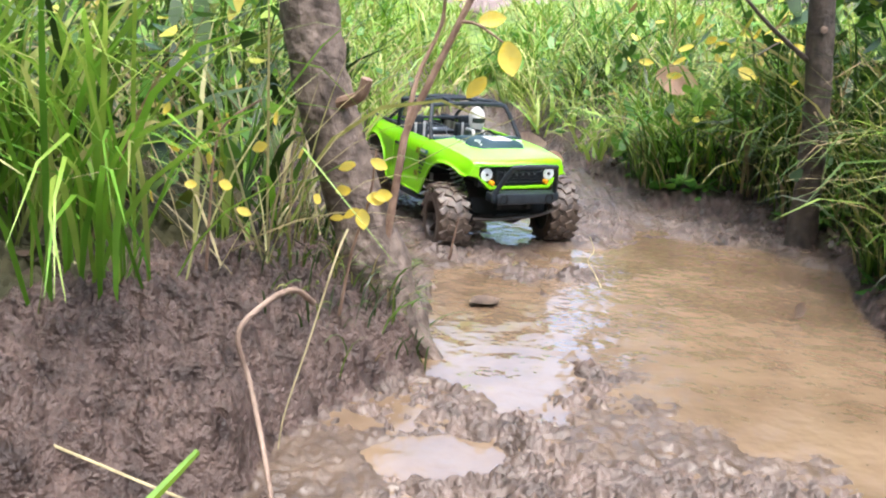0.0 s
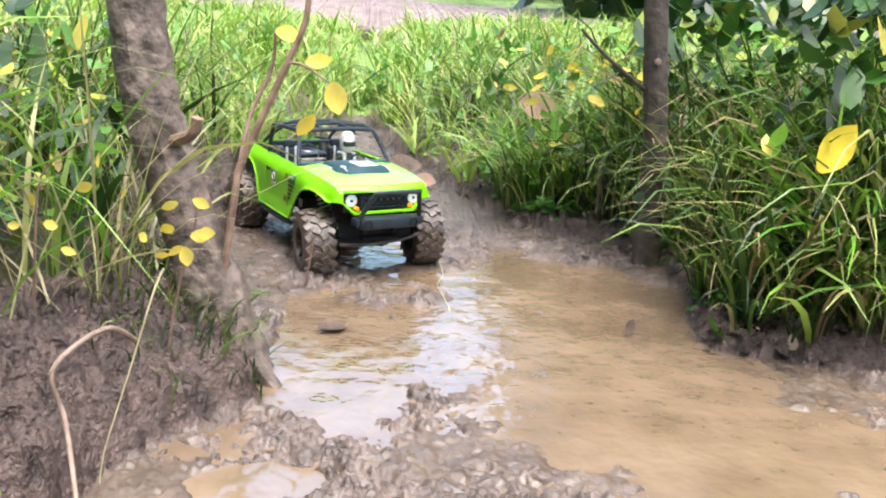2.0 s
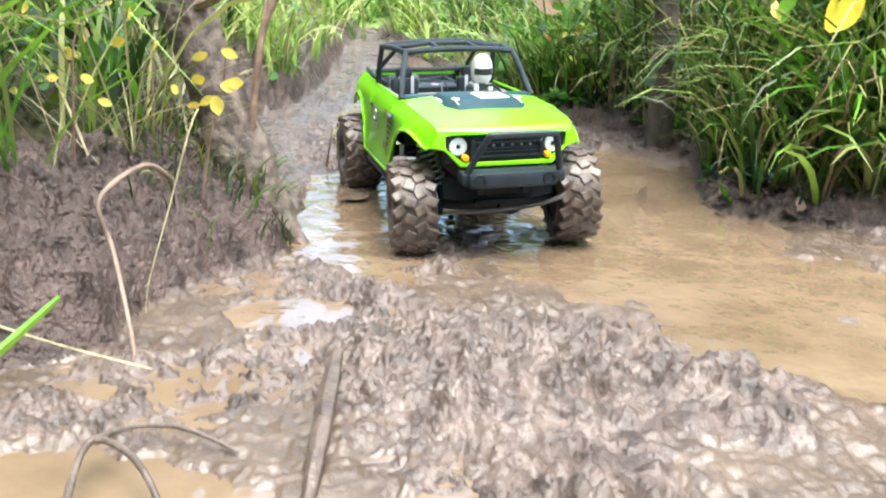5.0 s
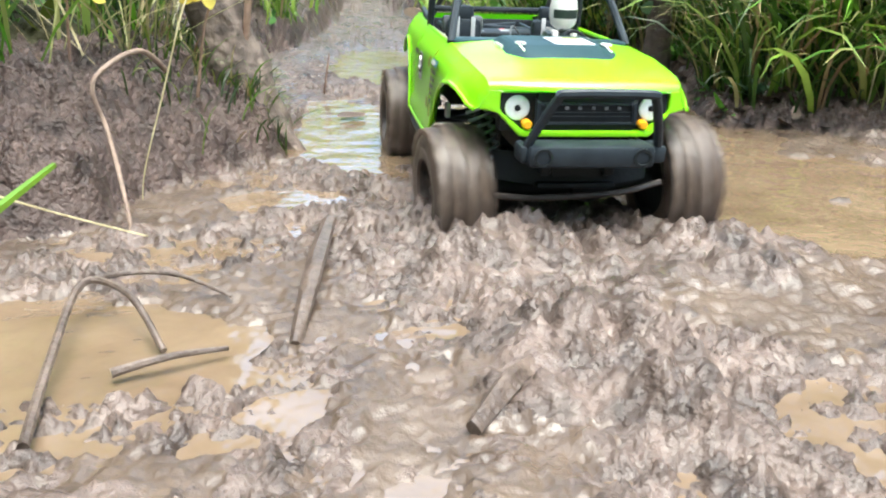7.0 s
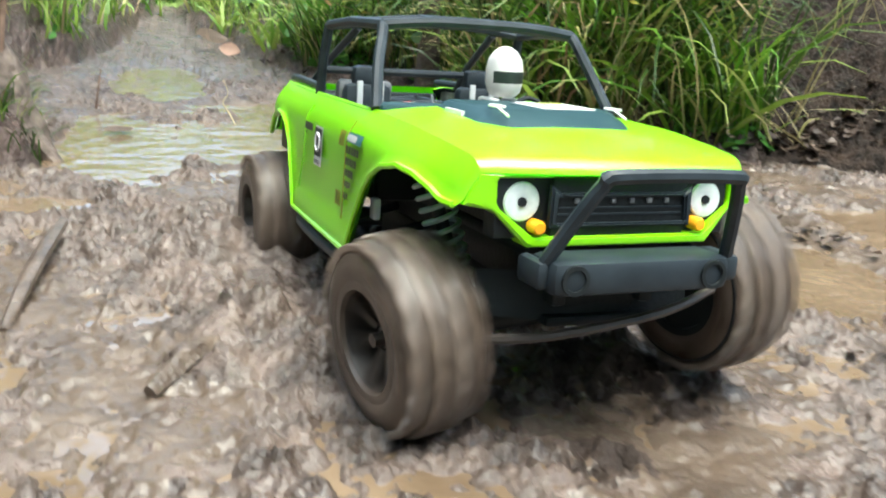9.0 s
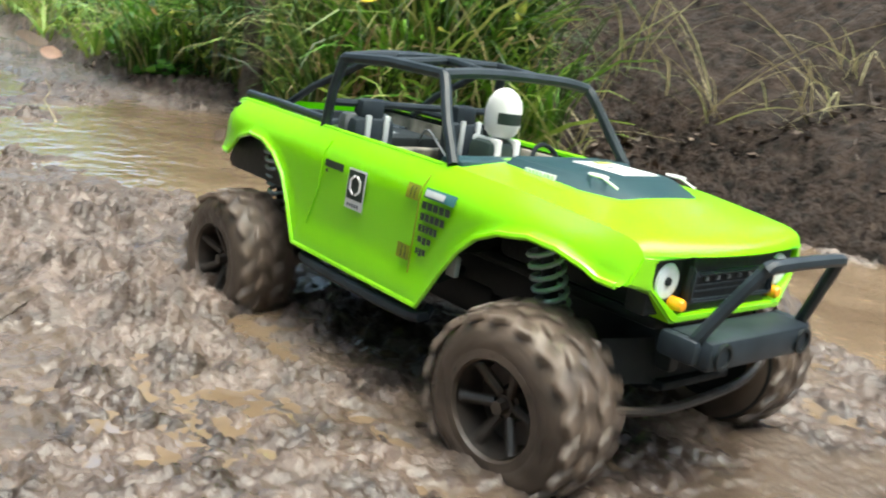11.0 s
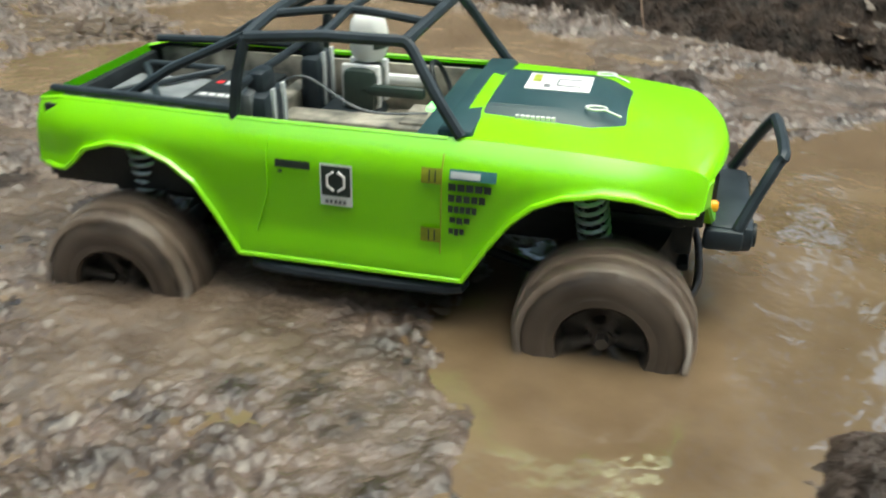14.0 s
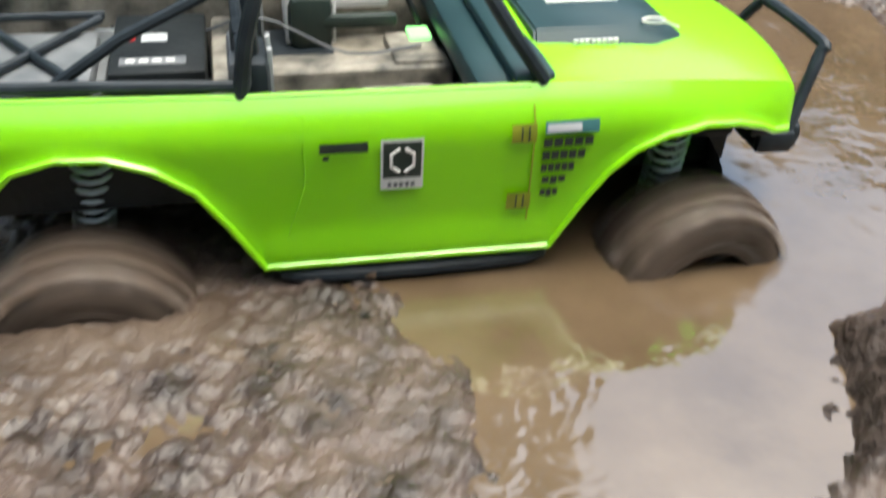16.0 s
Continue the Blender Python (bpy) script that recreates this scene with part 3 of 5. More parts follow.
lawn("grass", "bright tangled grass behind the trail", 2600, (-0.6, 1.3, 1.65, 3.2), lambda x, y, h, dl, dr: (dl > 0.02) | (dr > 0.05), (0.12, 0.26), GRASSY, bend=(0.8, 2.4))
lawn("grass", "long drooping blades in shade-dark tones hanging over the bank", 1500, (0.5, 1.5, 0.95, 1.75), lambda x, y, h, dl, dr: grassy(x, y) & ((dr > 0.06) & (dr < 0.45)), (0.20, 0.42), GRASSD, away=-2.0, tilt=(0.0, 0.5), bend=(1.2, 2.9), wide=(0.003, 0.008))
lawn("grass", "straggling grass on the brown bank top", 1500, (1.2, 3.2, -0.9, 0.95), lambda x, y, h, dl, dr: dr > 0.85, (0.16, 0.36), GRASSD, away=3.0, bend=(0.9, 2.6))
lawn("grass", "bright blades among the far bank grass", 480, (0.4, 1.6, 0.93, 1.9), lambda x, y, h, dl, dr: grassy(x, y) & (dr > 0.05), (0.14, 0.34), GRASSB, away=-2.0, tilt=(0.0, 0.6), bend=(0.8, 2.8), wide=(0.003, 0.007))
lawn("grass", "tall grass closing the far end of the trail", 1500, (-0.5, 0.8, 2.7, 3.7), lambda x, y, h, dl, dr: y > 2.75, (0.12, 0.28), GRASS, tilt=(0.1, 0.8), bend=(0.5, 2.2), wide=(0.004, 0.009))
lawn("grass", "broad bright yellow-green blades fanning from the bank", 130, (-0.66, -0.26, 0.66, 0.88), lambda x, y, h, dl, dr: (dl > 0.10) & (dl < 0.45), (0.22, 0.42), GRASSY, away=-1.0, tilt=(0.0, 0.6), bend=(0.6, 2.4), wide=(0.005, 0.010))
lawn("grass", "dry brown stems among the bank grass", 170, (-0.8, -0.12, 0.72, 1.2), lambda x, y, h, dl, dr: dl > 0.10, (0.14, 0.34), STRAWS, tilt=(0.0, 1.0), bend=(0.1, 1.0), wide=(0.0015, 0.003))
lawn("grass", "dry brown stems among the drooping grass", 260, (0.36, 1.3, 0.92, 1.7), lambda x, y, h, dl, dr: grassy(x, y) & (dr > 0.03), (0.12, 0.32), STRAWS, away=-2.0, tilt=(0.0, 1.0), bend=(0.3, 2.0), wide=(0.0015, 0.003))
lawn("grass", "long pale straw stalks leaning out of the bank", 150, (0.66, 1.25, 0.90, 1.25), lambda x, y, h, dl, dr: dr > 0.02, (0.20, 0.40), STRAWS, away=-2.6, tilt=(0.5, 1.2), bend=(0.3, 1.1), wide=(0.0018, 0.0034))
lawn("grass", "broad bright blades arching over the mud's edge", 130, (0.66, 1.25, 0.90, 1.2), lambda x, y, h, dl, dr: grassy(x, y) & (dr > 0.03), (0.18, 0.32), GRASSB, away=-2.4, tilt=(0.3, 0.9), bend=(0.6, 1.8), wide=(0.005, 0.010))
lawn("grass", "dry stalks and sedge hanging off the brown bank", 160, (1.30, 2.0, -0.5, 0.9), lambda x, y, h, dl, dr: dr > 0.18, (0.12, 0.30), STRAWS, away=3.1, tilt=(0.6, 1.3), bend=(0.4, 1.4), wide=(0.0016, 0.003))
lawn("grass", "tuft of fine moss and grass at the tree foot", 520, (-0.17, 0.01, 0.76, 0.98), lambda x, y, h, dl, dr: (dl > 0.004) & (dl < 0.15), (0.02, 0.075), GRASSD, away=-1.0, bend=(0.8, 2.4), wide=(0.0012, 0.0028))


def flakes(name, label, n, area, ok, size, mat, flat=0.35, rise=0.0):
    """Small curled leaves lying about."""
    root, dl, dr = scatter(n, *area, ok)
    m = len(root)
    root[:, 2] += rise * rng.uniform(0, 1, m) ** 1.3
    k = 5
    s = np.linspace(-1, 1, k)[None]
    L, a = rng.uniform(*size, m)[:, None], rng.uniform(0, 6.28, m)[:, None]
    lift = rng.normal(size=(m, 1)) * flat
    centre = root[:, None] + np.stack([np.cos(a) * s * L, np.sin(a) * s * L, 0.009 + L * (lift * s + 0.25 * s ** 2)], -1)
    w = L * 0.55 * np.sqrt(np.clip(1 - s ** 2, 0, 1)) + 0.0004
    half = np.stack([-np.sin(a) * w, np.cos(a) * w, 0.3 * w * rng.normal(size=(m, 1))], -1)
    return tagged(strip_mesh(name, centre, half, mat), label, "leaves", kind="stuff")


flakes("leaf_litter", "brown dead leaves on the bank soil", 800, (1.05, 2.1, -0.6, 0.95), lambda x, y, h, dl, dr: dr > 0.0, (0.004, 0.011), LITTER, 0.2)
flakes("leaf_litter", "brown dead leaves under the grass", 600, (0.3, 1.2, 0.9, 2.0), lambda x, y, h, dl, dr: (dr > -0.01) & (dr < 0.3), (0.004, 0.012), LITTER)
flakes("leaf_litter", "dead leaves under the bank grass", 300, (-0.9, -0.05, 0.65, 1.6), lambda x, y, h, dl, dr: dl > 0.17, (0.005, 0.012), LITTER)
flakes("mud_debris", "small plant debris stuck in the mud", 110, (-0.3, 1.1, -0.5, 1.5), lambda x, y, h, dl, dr: (dl < 0.0) & (dr < 0.0) & (h > 0.0), (0.003, 0.008), LITTER)
flakes("herb_leaves", "small green herb leaves at the bank's foot", 420, (0.3, 1.1, 0.92, 1.9), lambda x, y, h, dl, dr: grassy(x, y) & ((dr > 0.02) & (dr < 0.16)), (0.008, 0.02), HERB, 0.5)
flakes("herb_leaves", "broad green leaves among the bank grass", 520, (-1.0, 1.6, 1.0, 2.6), lambda x, y, h, dl, dr: grassy(x, y) & ((dl > 0.15) | (dr > 0.15)), (0.006, 0.015), HERB, 0.8)
flakes("bramble_leaves", "toothed green and yellowing leaves hung in the bank's grass", 900, (0.32, 1.7, 0.93, 2.2), lambda x, y, h, dl, dr: grassy(x, y) & ((dr > 0.05) & (perlin(x * 7, y * 7) > -0.1)), (0.008, 0.02), HERBY, 0.9, 0.26)
flakes("bramble_leaves", "mixed green and yellow leaves hung in the bank's grass", 700, (-1.0, -0.1, 0.72, 1.7), lambda x, y, h, dl, dr: dl > 0.12, (0.006, 0.018), HERBY, 0.9, 0.22)
# Leaves whose dark colour stands in for the shade between the blades.
flakes("undergrowth", "broad-leaved undergrowth coloured dark for shade on the grassy bank", 1500, (0.55, 1.7, 1.0, 1.9), lambda x, y, h, dl, dr: grassy(x, y) & (dr > 0.10), (0.010, 0.026), HERBD, 0.9, 0.34)
flakes("undergrowth", "broad-leaved undergrowth coloured dark for shade beside the tree", 650, (-0.9, -0.10, 0.85, 1.5), lambda x, y, h, dl, dr: dl > 0.14, (0.006, 0.015), HERBD, 0.9, 0.26)
flakes("meadow_herbs", "light green herb leaves behind the trail", 1500, (-0.9, 1.8, 1.7, 3.6), lambda x, y, h, dl, dr: (dl > 0.02) | (dr > 0.02), (0.008, 0.02), HERB, 0.8, 0.14)


def hedge():
    """Bushes far behind the path, as one mass of leaves."""
    n = 5200
    x, y = rng.uniform(-9, 11, n), rng.uniform(9.5, 13, n)
    top = 1.1 + 1.2 * (perlin(x * 0.6, y * 0 + 3) + 0.5)
    base = ground_height(x, y)[0]
    c = np.stack([x, y, base + top * rng.uniform(0, 1, n)], -1)
    a, s = rng.uniform(0, 6.28, n)[:, None], np.linspace(-1, 1, 4)[None]
    L = rng.uniform(0.05, 0.16, n)[:, None]
    line = c[:, None] + np.stack([np.cos(a) * s * L, np.sin(a) * s * L, L * s * rng.normal(size=(n, 1)) * 0.7], -1)
    w = L * 0.7 * np.sqrt(np.clip(1 - s * s, 0, 1)) + 0.002
    half = np.stack([-np.sin(a) * w, np.cos(a) * w, w * rng.normal(size=(n, 1)) * 0.6], -1)
    return tagged(strip_mesh("far_bushes", line, half, HERBY), "mass of green and yellowing bushes beyond the path", "bushes", kind="stuff")


hedge()


def woodland():
    """An added wood that closes the place around and blocks low sky light; open lanes are left free for bright sky
    reflections.
    """
    n = 30000
    a = rng.uniform(-np.pi, np.pi, n)
    a = a[(a < radians(83)) | (a > radians(100))]
    n = len(a)
    r = rng.uniform(6.5, 8.2, n)
    x, y = r * np.cos(a) + 0.4, r * np.sin(a)
    # Low trees here, so the puddle water reflects bright sky.
    lane = (a > radians(-50)) & (a < radians(7))
    top = np.where(lane, 2.4, 8.0) + 1.6 * perlin(a * 3.0, a * 0 + 5) + 0.8 * perlin(a * 11.0, a * 0)
    c = np.stack([x, y, ground_height(x, y)[0] + top * rng.uniform(0, 1, n)], -1)
    t, s = rng.uniform(0, 6.28, n)[:, None], np.linspace(-1, 1, 4)[None]
    L = rng.uniform(0.07, 0.19, n)[:, None]
    line = c[:, None] + np.stack([np.cos(t) * s * L, np.sin(t) * s * L, L * s * rng.normal(size=(n, 1)) * 0.8], -1)
    w = L * 0.75 * np.sqrt(np.clip(1 - s * s, 0, 1)) + 0.003
    half = np.stack([-np.sin(t) * w, np.cos(t) * w, w * rng.normal(size=(n, 1)) * 0.8], -1)
    return tagged(strip_mesh("sky_blocking_wood", line, half, HERBD), "added ring of dark green wood that blocks low sky around the muddy trail", "woodland", kind="stuff")


woodland()

# ---- the radio-controlled truck: x ahead, y to its left, z up from the wheels' foot ----
truck = thing("rc_truck", "lime green radio-controlled crawler truck with black roll cage and muddy tyres", "toy truck")
WHEEL_Z, FRONT_X, REAR_X = 0.0600, 0.1460, -0.1465
TRACK = {FRONT_X: (-0.0850, 0.0925), REAR_X: (-0.0865, 0.0920)}


def swept(bm):
    """The nose is rounded in plan: corners sweep back."""
    for v in bm.verts:
        if v.co.x > 0.13:
            v.co.x -= 0.0125 * (v.co.y / 0.075) ** 2 * min((v.co.x - 0.13) / 0.06, 1.1)
    return bm

BELT_X = [-0.206, -0.19, -0.07, 0.057, 0.12, 0.17, 0.19, 0.196, 0.200, 0.2025, 0.2038]
BELT_Y = [0.064, 0.0675, 0.0745, 0.0765, 0.0765, 0.0740, 0.0725, 0.0718, 0.0712, 0.0706, 0.0700]
TOP_Z = [0.154, 0.157, 0.157, 0.157, 0.1550, 0.1515, 0.1497, 0.1489, 0.1474, 0.1452, 0.1420]
ARCH = [(-0.206, 0.117), (-0.184, 0.1165), (-0.178, 0.121), (-0.168, 0.131), (-0.15, 0.1365), (-0.13, 0.136), (-0.112, 0.130), (-0.096, 0.119), (-0.083, 0.101), (-0.069, 0.0785),
        (0.0655, 0.0785), (0.080, 0.102), (0.091, 0.117), (0.103, 0.1275), (0.118, 0.134), (0.14, 0.1372), (0.165, 0.136), (0.185, 0.1315), (0.194, 0.128), (0.2038, 0.127)]


def side_y(x, z):
    """Half-width of the shell: a shoulder, then near-upright doors."""
    top = lerp(x, BELT_X, TOP_Z)
    b = lerp(x, BELT_X, BELT_Y)
    d = top - z
    bulge = lerp(x, [-0.206, -0.18, 0.16, 0.2038], [0.010, 0.0135, 0.0125, 0.0075])
    k = min(max(d / 0.020, 0), 1)
    return b + bulge * math.sin(k * math.pi / 2) + 0.0022 * min(max((d - 0.02) / 0.06, 0), 1)


def arch_z(x):
    return lerp(x, [a for a, _ in ARCH], [b for _, b in ARCH])


stations = sorted(set([round(v, 5) for v in steps(-0.206, 0.2038, 68)] + BELT_X + [a for a, _ in ARCH]))
for side in (-1, 1):
    def f(x, v):
        z0, z1 = arch_z(x), lerp(x, BELT_X, TOP_Z)
        z = z1 + (z0 - z1) * v
        lip = 0.0022 * max(0, (v - 0.82) / 0.18)
        crease = 0.0016 * math.exp(-((z - 0.086) / 0.003) ** 2) if -0.068 < x < 0.066 else 0
        return (x, side * (side_y(x, z) + lip + crease), z)
    part("side_panel", swept(sheet(bmesh.new(), f, stations, [0, 0.06, 0.12, 0.2, 0.3, 0.42, 0.56, 0.7, 0.82, 0.9, 0.96, 1.0], 0.0016)), GREEN, truck, "lime green door and wing side panel")
    part("inner_liner", swept(sheet(bmesh.new(), lambda x, v: tuple(Vector(f(x, v)) - Vector((0, side * 0.0042, -0.0008))), [x for x in stations if x < 0.186], [0.05, 0.3, 0.6, 0.985])), BLACK, truck, "black inside of the shell")
    part("arch_lip", swept(tube(bmesh.new(), [(x, side * (side_y(x, arch_z(x)) + 0.0018), arch_z(x)) for x in stations if -0.2 < x < 0.203], 0.0017, 6)), GREEN, truck, "raised lime green wheel-arch lip")
    part("shoulder", tube(bmesh.new(), [(x, side * lerp(x, BELT_X, BELT_Y), lerp(x, BELT_X, TOP_Z) - 0.0012) for x in stations if x < 0.057], 0.0016, 6), GREEN, truck)


def hood(x, v):
    b, top = lerp(x, BELT_X, BELT_Y), lerp(x, BELT_X, TOP_Z)
    crown = 0.0042 * (1 - abs(v) ** 2.5) * (1 - 0.85 * min(max((x - 0.15) / 0.05, 0), 1))
    return (x, v * b, top + crown)


part("bonnet_liner", swept(sheet(bmesh.new(), lambda x, v: tuple(Vector(hood(x, v * 0.93)) - Vector((0, 0, 0.004))), steps(0.06, 0.184, 10), steps(-1, 1, 8))), BLACK, truck, "black underside of the bonnet")
part("bonnet", swept(sheet(bmesh.new(), hood, steps(0.056, 0.19, 18) + [0.193, 0.196, 0.198, 0.200, 0.2012, 0.2025, 0.2032, 0.2038], steps(-1, 1, 20), 0.0015)), GREEN, truck, "lime green bonnet")


def ring_panel(outer, inner, x0, x1):
    """A frame between two outlines of (y, z), from x0 to x1."""
    bm = bmesh.new()
    rows = [[bm.verts.new((x, y, z)) for y, z in line] for x, line in ((x1, outer), (x1, inner), (x0, inner), (x0, outer))]
    n = len(outer)
    for a, b in zip(rows, rows[1:] + rows[:1]):
        for k in range(n):
            bm.faces.new((a[k], a[(k + 1) % n], b[(k + 1) % n], b[k]))
    edges = [e for e in bm.edges if abs(e.verts[0].co.x - x1) < 1e-6 and abs(e.verts[1].co.x - x1) < 1e-6]
    bmesh.ops.bevel(bm, geom=edges, offset=0.001, segments=2, affect="EDGES")
    return bm


OUT = [(-0.0705, 0.1424), (0.0705, 0.1424), (0.0765, 0.1275), (0.064, 0.1255), (0.048, 0.1095), (-0.048, 0.1095), (-0.064, 0.1255), (-0.0765, 0.1275)]
INN = [(-0.0625, 0.1400), (0.0625, 0.1400), (0.0625, 0.1290), (0.0610, 0.1262), (0.0455, 0.1140), (-0.0455, 0.1140), (-0.0610, 0.1262), (-0.0625, 0.1290)]
part("fascia", swept(ring_panel(OUT, INN, 0.190, 0.2045)), GREEN, truck, "lime green front surround of the grille")
grille = part("grille", boxes((0.180, 0.1925, -0.062, 0.062, 0.1125, 0.1405, 0.001), (0.180, 0.1965, -0.036, 0.036, 0.1125, 0.1405, 0.001)), BLACK, truck, "black front grille")
GO = [(-0.0375, 0.1372), (-0.032, 0.1338), (0.032, 0.1338), (0.0375, 0.1372), (0.0375, 0.1180), (-0.0375, 0.1180)]
GI = [(-0.0335, 0.1328), (-0.031, 0.1316), (0.031, 0.1316), (0.0335, 0.1328), (0.0345, 0.1200), (-0.0345, 0.1200)]
part("grille_frame", ring_panel(GO, GI, 0.1955, 0.1990), CAGE, grille, "flared dark frame of the grille")
for z in (0.1235, 0.1265):
    part("grille_slat", boxes((0.1958, 0.1972, -0.033, 0.033, z, z + 0.0008, 0.0)), CAGE, grille)
for y in (-0.024, -0.0145, -0.005, 0.005, 0.0145, 0.024):
    part("badge_bar", boxes((0.1966, 0.1980, y - 0.0013, y + 0.0013, 0.1290, 0.1312, 0.0003)), GREY, grille)
for s in (-1, 1):
    lamp = part("headlight", lathe(bmesh.new(), [(0.1945, 0.0098), (0.1985, 0.0098), (0.2003, 0.0084), (0.2008, 0.006), (0.2000, 0.0025), (0.2000, 0.0)], 28, "x", (-0.0070, s * 0.0495, 0.1292)), LENS, truck, "round pale headlight")
    part("bulb", lathe(bmesh.new(), [(0.1998, 0.0022), (0.2012, 0.0020), (0.2014, 0.0)], 12, "x", (-0.0070, s * 0.0495, 0.1292)), BLACK, lamp)
    part("headlight_rim", lathe(bmesh.new(), [(0.1940, 0.0110), (0.1980, 0.0108), (0.1980, 0.0097), (0.1945, 0.0097)], 28, "x", (-0.0070, s * 0.0495, 0.1292)), BLACK, lamp)
    part("indicator", lathe(bmesh.new(), [(0.196, 0.0034), (0.2025, 0.0034), (0.2038, 0.0025), (0.2040, 0.0)], 16, "x", (-0.0036, s * 0.043, 0.1183)), ORANGE, truck, "orange indicator lamp")

# bonnet scoop with a pale plate, pins and bars of lettering
bm = bmesh.new()
low = [(0.064, -0.046), (0.064, 0.046), (0.126, 0.046), (0.146, 0.034), (0.146, -0.034), (0.126, -0.046)]
high = [(0.066, -0.036), (0.066, 0.036), (0.122, 0.036), (0.133, 0.027), (0.133, -0.027), (0.122, -0.036)]
lv = [bm.verts.new((x, y, 0.1565)) for x, y in low]
hv = [bm.verts.new((x, y, 0.1645)) for x, y in high]
bm.faces.new(hv)
bm.faces.new(lv[::-1])
for k in range(6):
    bm.faces.new((lv[k], lv[(k + 1) % 6], hv[(k + 1) % 6], hv[k]))
bmesh.ops.bevel(bm, geom=list(bm.edges), offset=0.0012, segments=2, affect="EDGES")
scoop = part("bonnet_scoop", bm, DARKGLOSS, truck, "dark glossy bonnet scoop")
part("plate", boxes((0.082, 0.121, -0.004, 0.028, 0.1643, 0.1652, 0.0003)), WHITE, scoop, "white printed plate on the scoop")
for x0, x1, y0, y1 in ((0.085, 0.090, 0.010, 0.024), (0.093, 0.097, 0.0, 0.006), (0.101, 0.115, 0.004, 0.0055), (0.101, 0.115, 0.017, 0.0185), (0.100, 0.1015, 0.006, 0.017)):
    part("plate_mark", boxes((x0, x1, y0, y1, 0.1650, 0.1656, 0.0)), RUST if x1 < 0.095 else GREY, scoop)
for k in range(8):
    x = 0.084 + k * 0.0029
    part("lettering_bar", boxes((x, x + 0.0021, -0.0442, -0.0422, 0.1585, 0.1612, 0.0)), WHITE, scoop)
for s in (-1, 1):
    pts = [(0.128 + 0.006 * math.cos(a), s * 0.034 + 0.0035 * math.sin(a), 0.166) for a in steps(0, 5.6, 10)] + [(0.142, s * 0.034, 0.162)]
    part("body_pin", tube(bmesh.new(), pts, 0.0007, 6), WHITE, truck, "pale wire body clip")

# cockpit tub, dash, seats, tray
tub = part("cockpit_tub", boxes((-0.205, 0.058, -0.071, 0.071, 0.105, 0.112, 0.002)), BLACK, truck, "black cockpit floor tub")
part("bulkhead", boxes((0.052, 0.062, -0.074, 0.074, 0.105, 0.156, 0.003)), BLACK, tub)
part("tail_board", boxes((-0.206, -0.2, -0.064, 0.064, 0.112, 0.150, 0.002)), BLACK, tub)
for s in (-1, 1):
    part("inner_side", boxes((-0.198, 0.052, min(s * 0.066, s * 0.069), max(s * 0.066, s * 0.069), 0.111, 0.153, 0.0008)), DUSTY, tub)
    part("tub_wall", boxes((-0.2, 0.052, min(s * 0.0692, s * 0.0718), max(s * 0.0692, s * 0.0718), 0.103, 0.1525, 0.0008)), BLACK, tub)
part("dashboard", boxes((0.030, 0.056, -0.07, 0.07, 0.138, 0.1545, 0.006)), DARKGLOSS, tub, "dark dashboard")
part("cowl", boxes((0.046, 0.066, -0.0745, 0.0745, 0.1535, 0.1605, 0.003)), DARKGLOSS, truck, "dark windscreen cowl")
part("tunnel", boxes((-0.075, 0.035, -0.012, 0.012, 0.110, 0.136, 0.004)), DUSTY, tub, "dusty centre tunnel")
part("floor_tray", boxes((-0.06, 0.03, -0.068, -0.012, 0.111, 0.121, 0.003), (-0.06, 0.03, 0.012, 0.068, 0.111, 0.121, 0.003)), DUSTY, tub, "mud-dusted camouflage floor")
part("indicator_light", boxes((0.016, 0.028, 0.016, 0.030, 0.1375, 0.1405, 0.001)), GLOWG, tub, "glowing green receiver light")
for y in (-0.042, 0.042):
    seat = part("seat", boxes((-0.062, -0.022, y - 0.018, y + 0.018, 0.119, 0.130, 0.004), (-0.074, -0.060, y - 0.017, y + 0.017, 0.124, 0.164, 0.005), (-0.076, -0.064, y - 0.010, y + 0.010, 0.160, 0.176, 0.004)), CAGE, truck, "dark racing seat with pale belts")
    for d in (-0.009, 0.006):
        part("belt", boxes((-0.0608, -0.0585, y + d, y + d + 0.004, 0.130, 0.166, 0.0004)), CLEARW, seat)
part("steering_wheel", tube(bmesh.new(), [(0.020 - 0.006 * math.sin(a), 0.042 + 0.013 * math.cos(a), 0.150 + 0.013 * math.sin(a)) for a in steps(0, 2 * math.pi, 18)], 0.0017, 6), BLACK, truck)
bay = part("battery_box", boxes((-0.132, -0.088, -0.030, 0.040, 0.112, 0.148, 0.002)), BLACK, truck, "black battery box with printed label")
part("label_red", boxes((-0.125, -0.121, 0.006, 0.011, 0.1478, 0.1484, 0.0)), RED, bay)
part("label_white", boxes((-0.118, -0.106, 0.004, 0.013, 0.1478, 0.1484, 0.0)), CLEARW, bay)
part("label_grey", boxes((-0.127, -0.097, -0.022, -0.014, 0.1478, 0.1483, 0.0)), GREY, bay)
for k in range(4):
    part("label_bar", boxes((-0.124 + k * 0.006, -0.120 + k * 0.006, -0.0195, -0.0165, 0.1482, 0.1486, 0.0)), WHITE, bay)
part("wiring", tube(tube(bmesh.new(), curve([(-0.088, -0.03, 0.140), (-0.07, -0.052, 0.150), (-0.05, -0.056, 0.132), (-0.02, -0.05, 0.124)], 6), 0.0009, 6), curve([(-0.088, 0.02, 0.146), (-0.06, 0.004, 0.158), (-0.02, -0.004, 0.142), (0.02, 0.006, 0.140)], 6), 0.0008, 6), GREY, truck, "pale loose wiring")
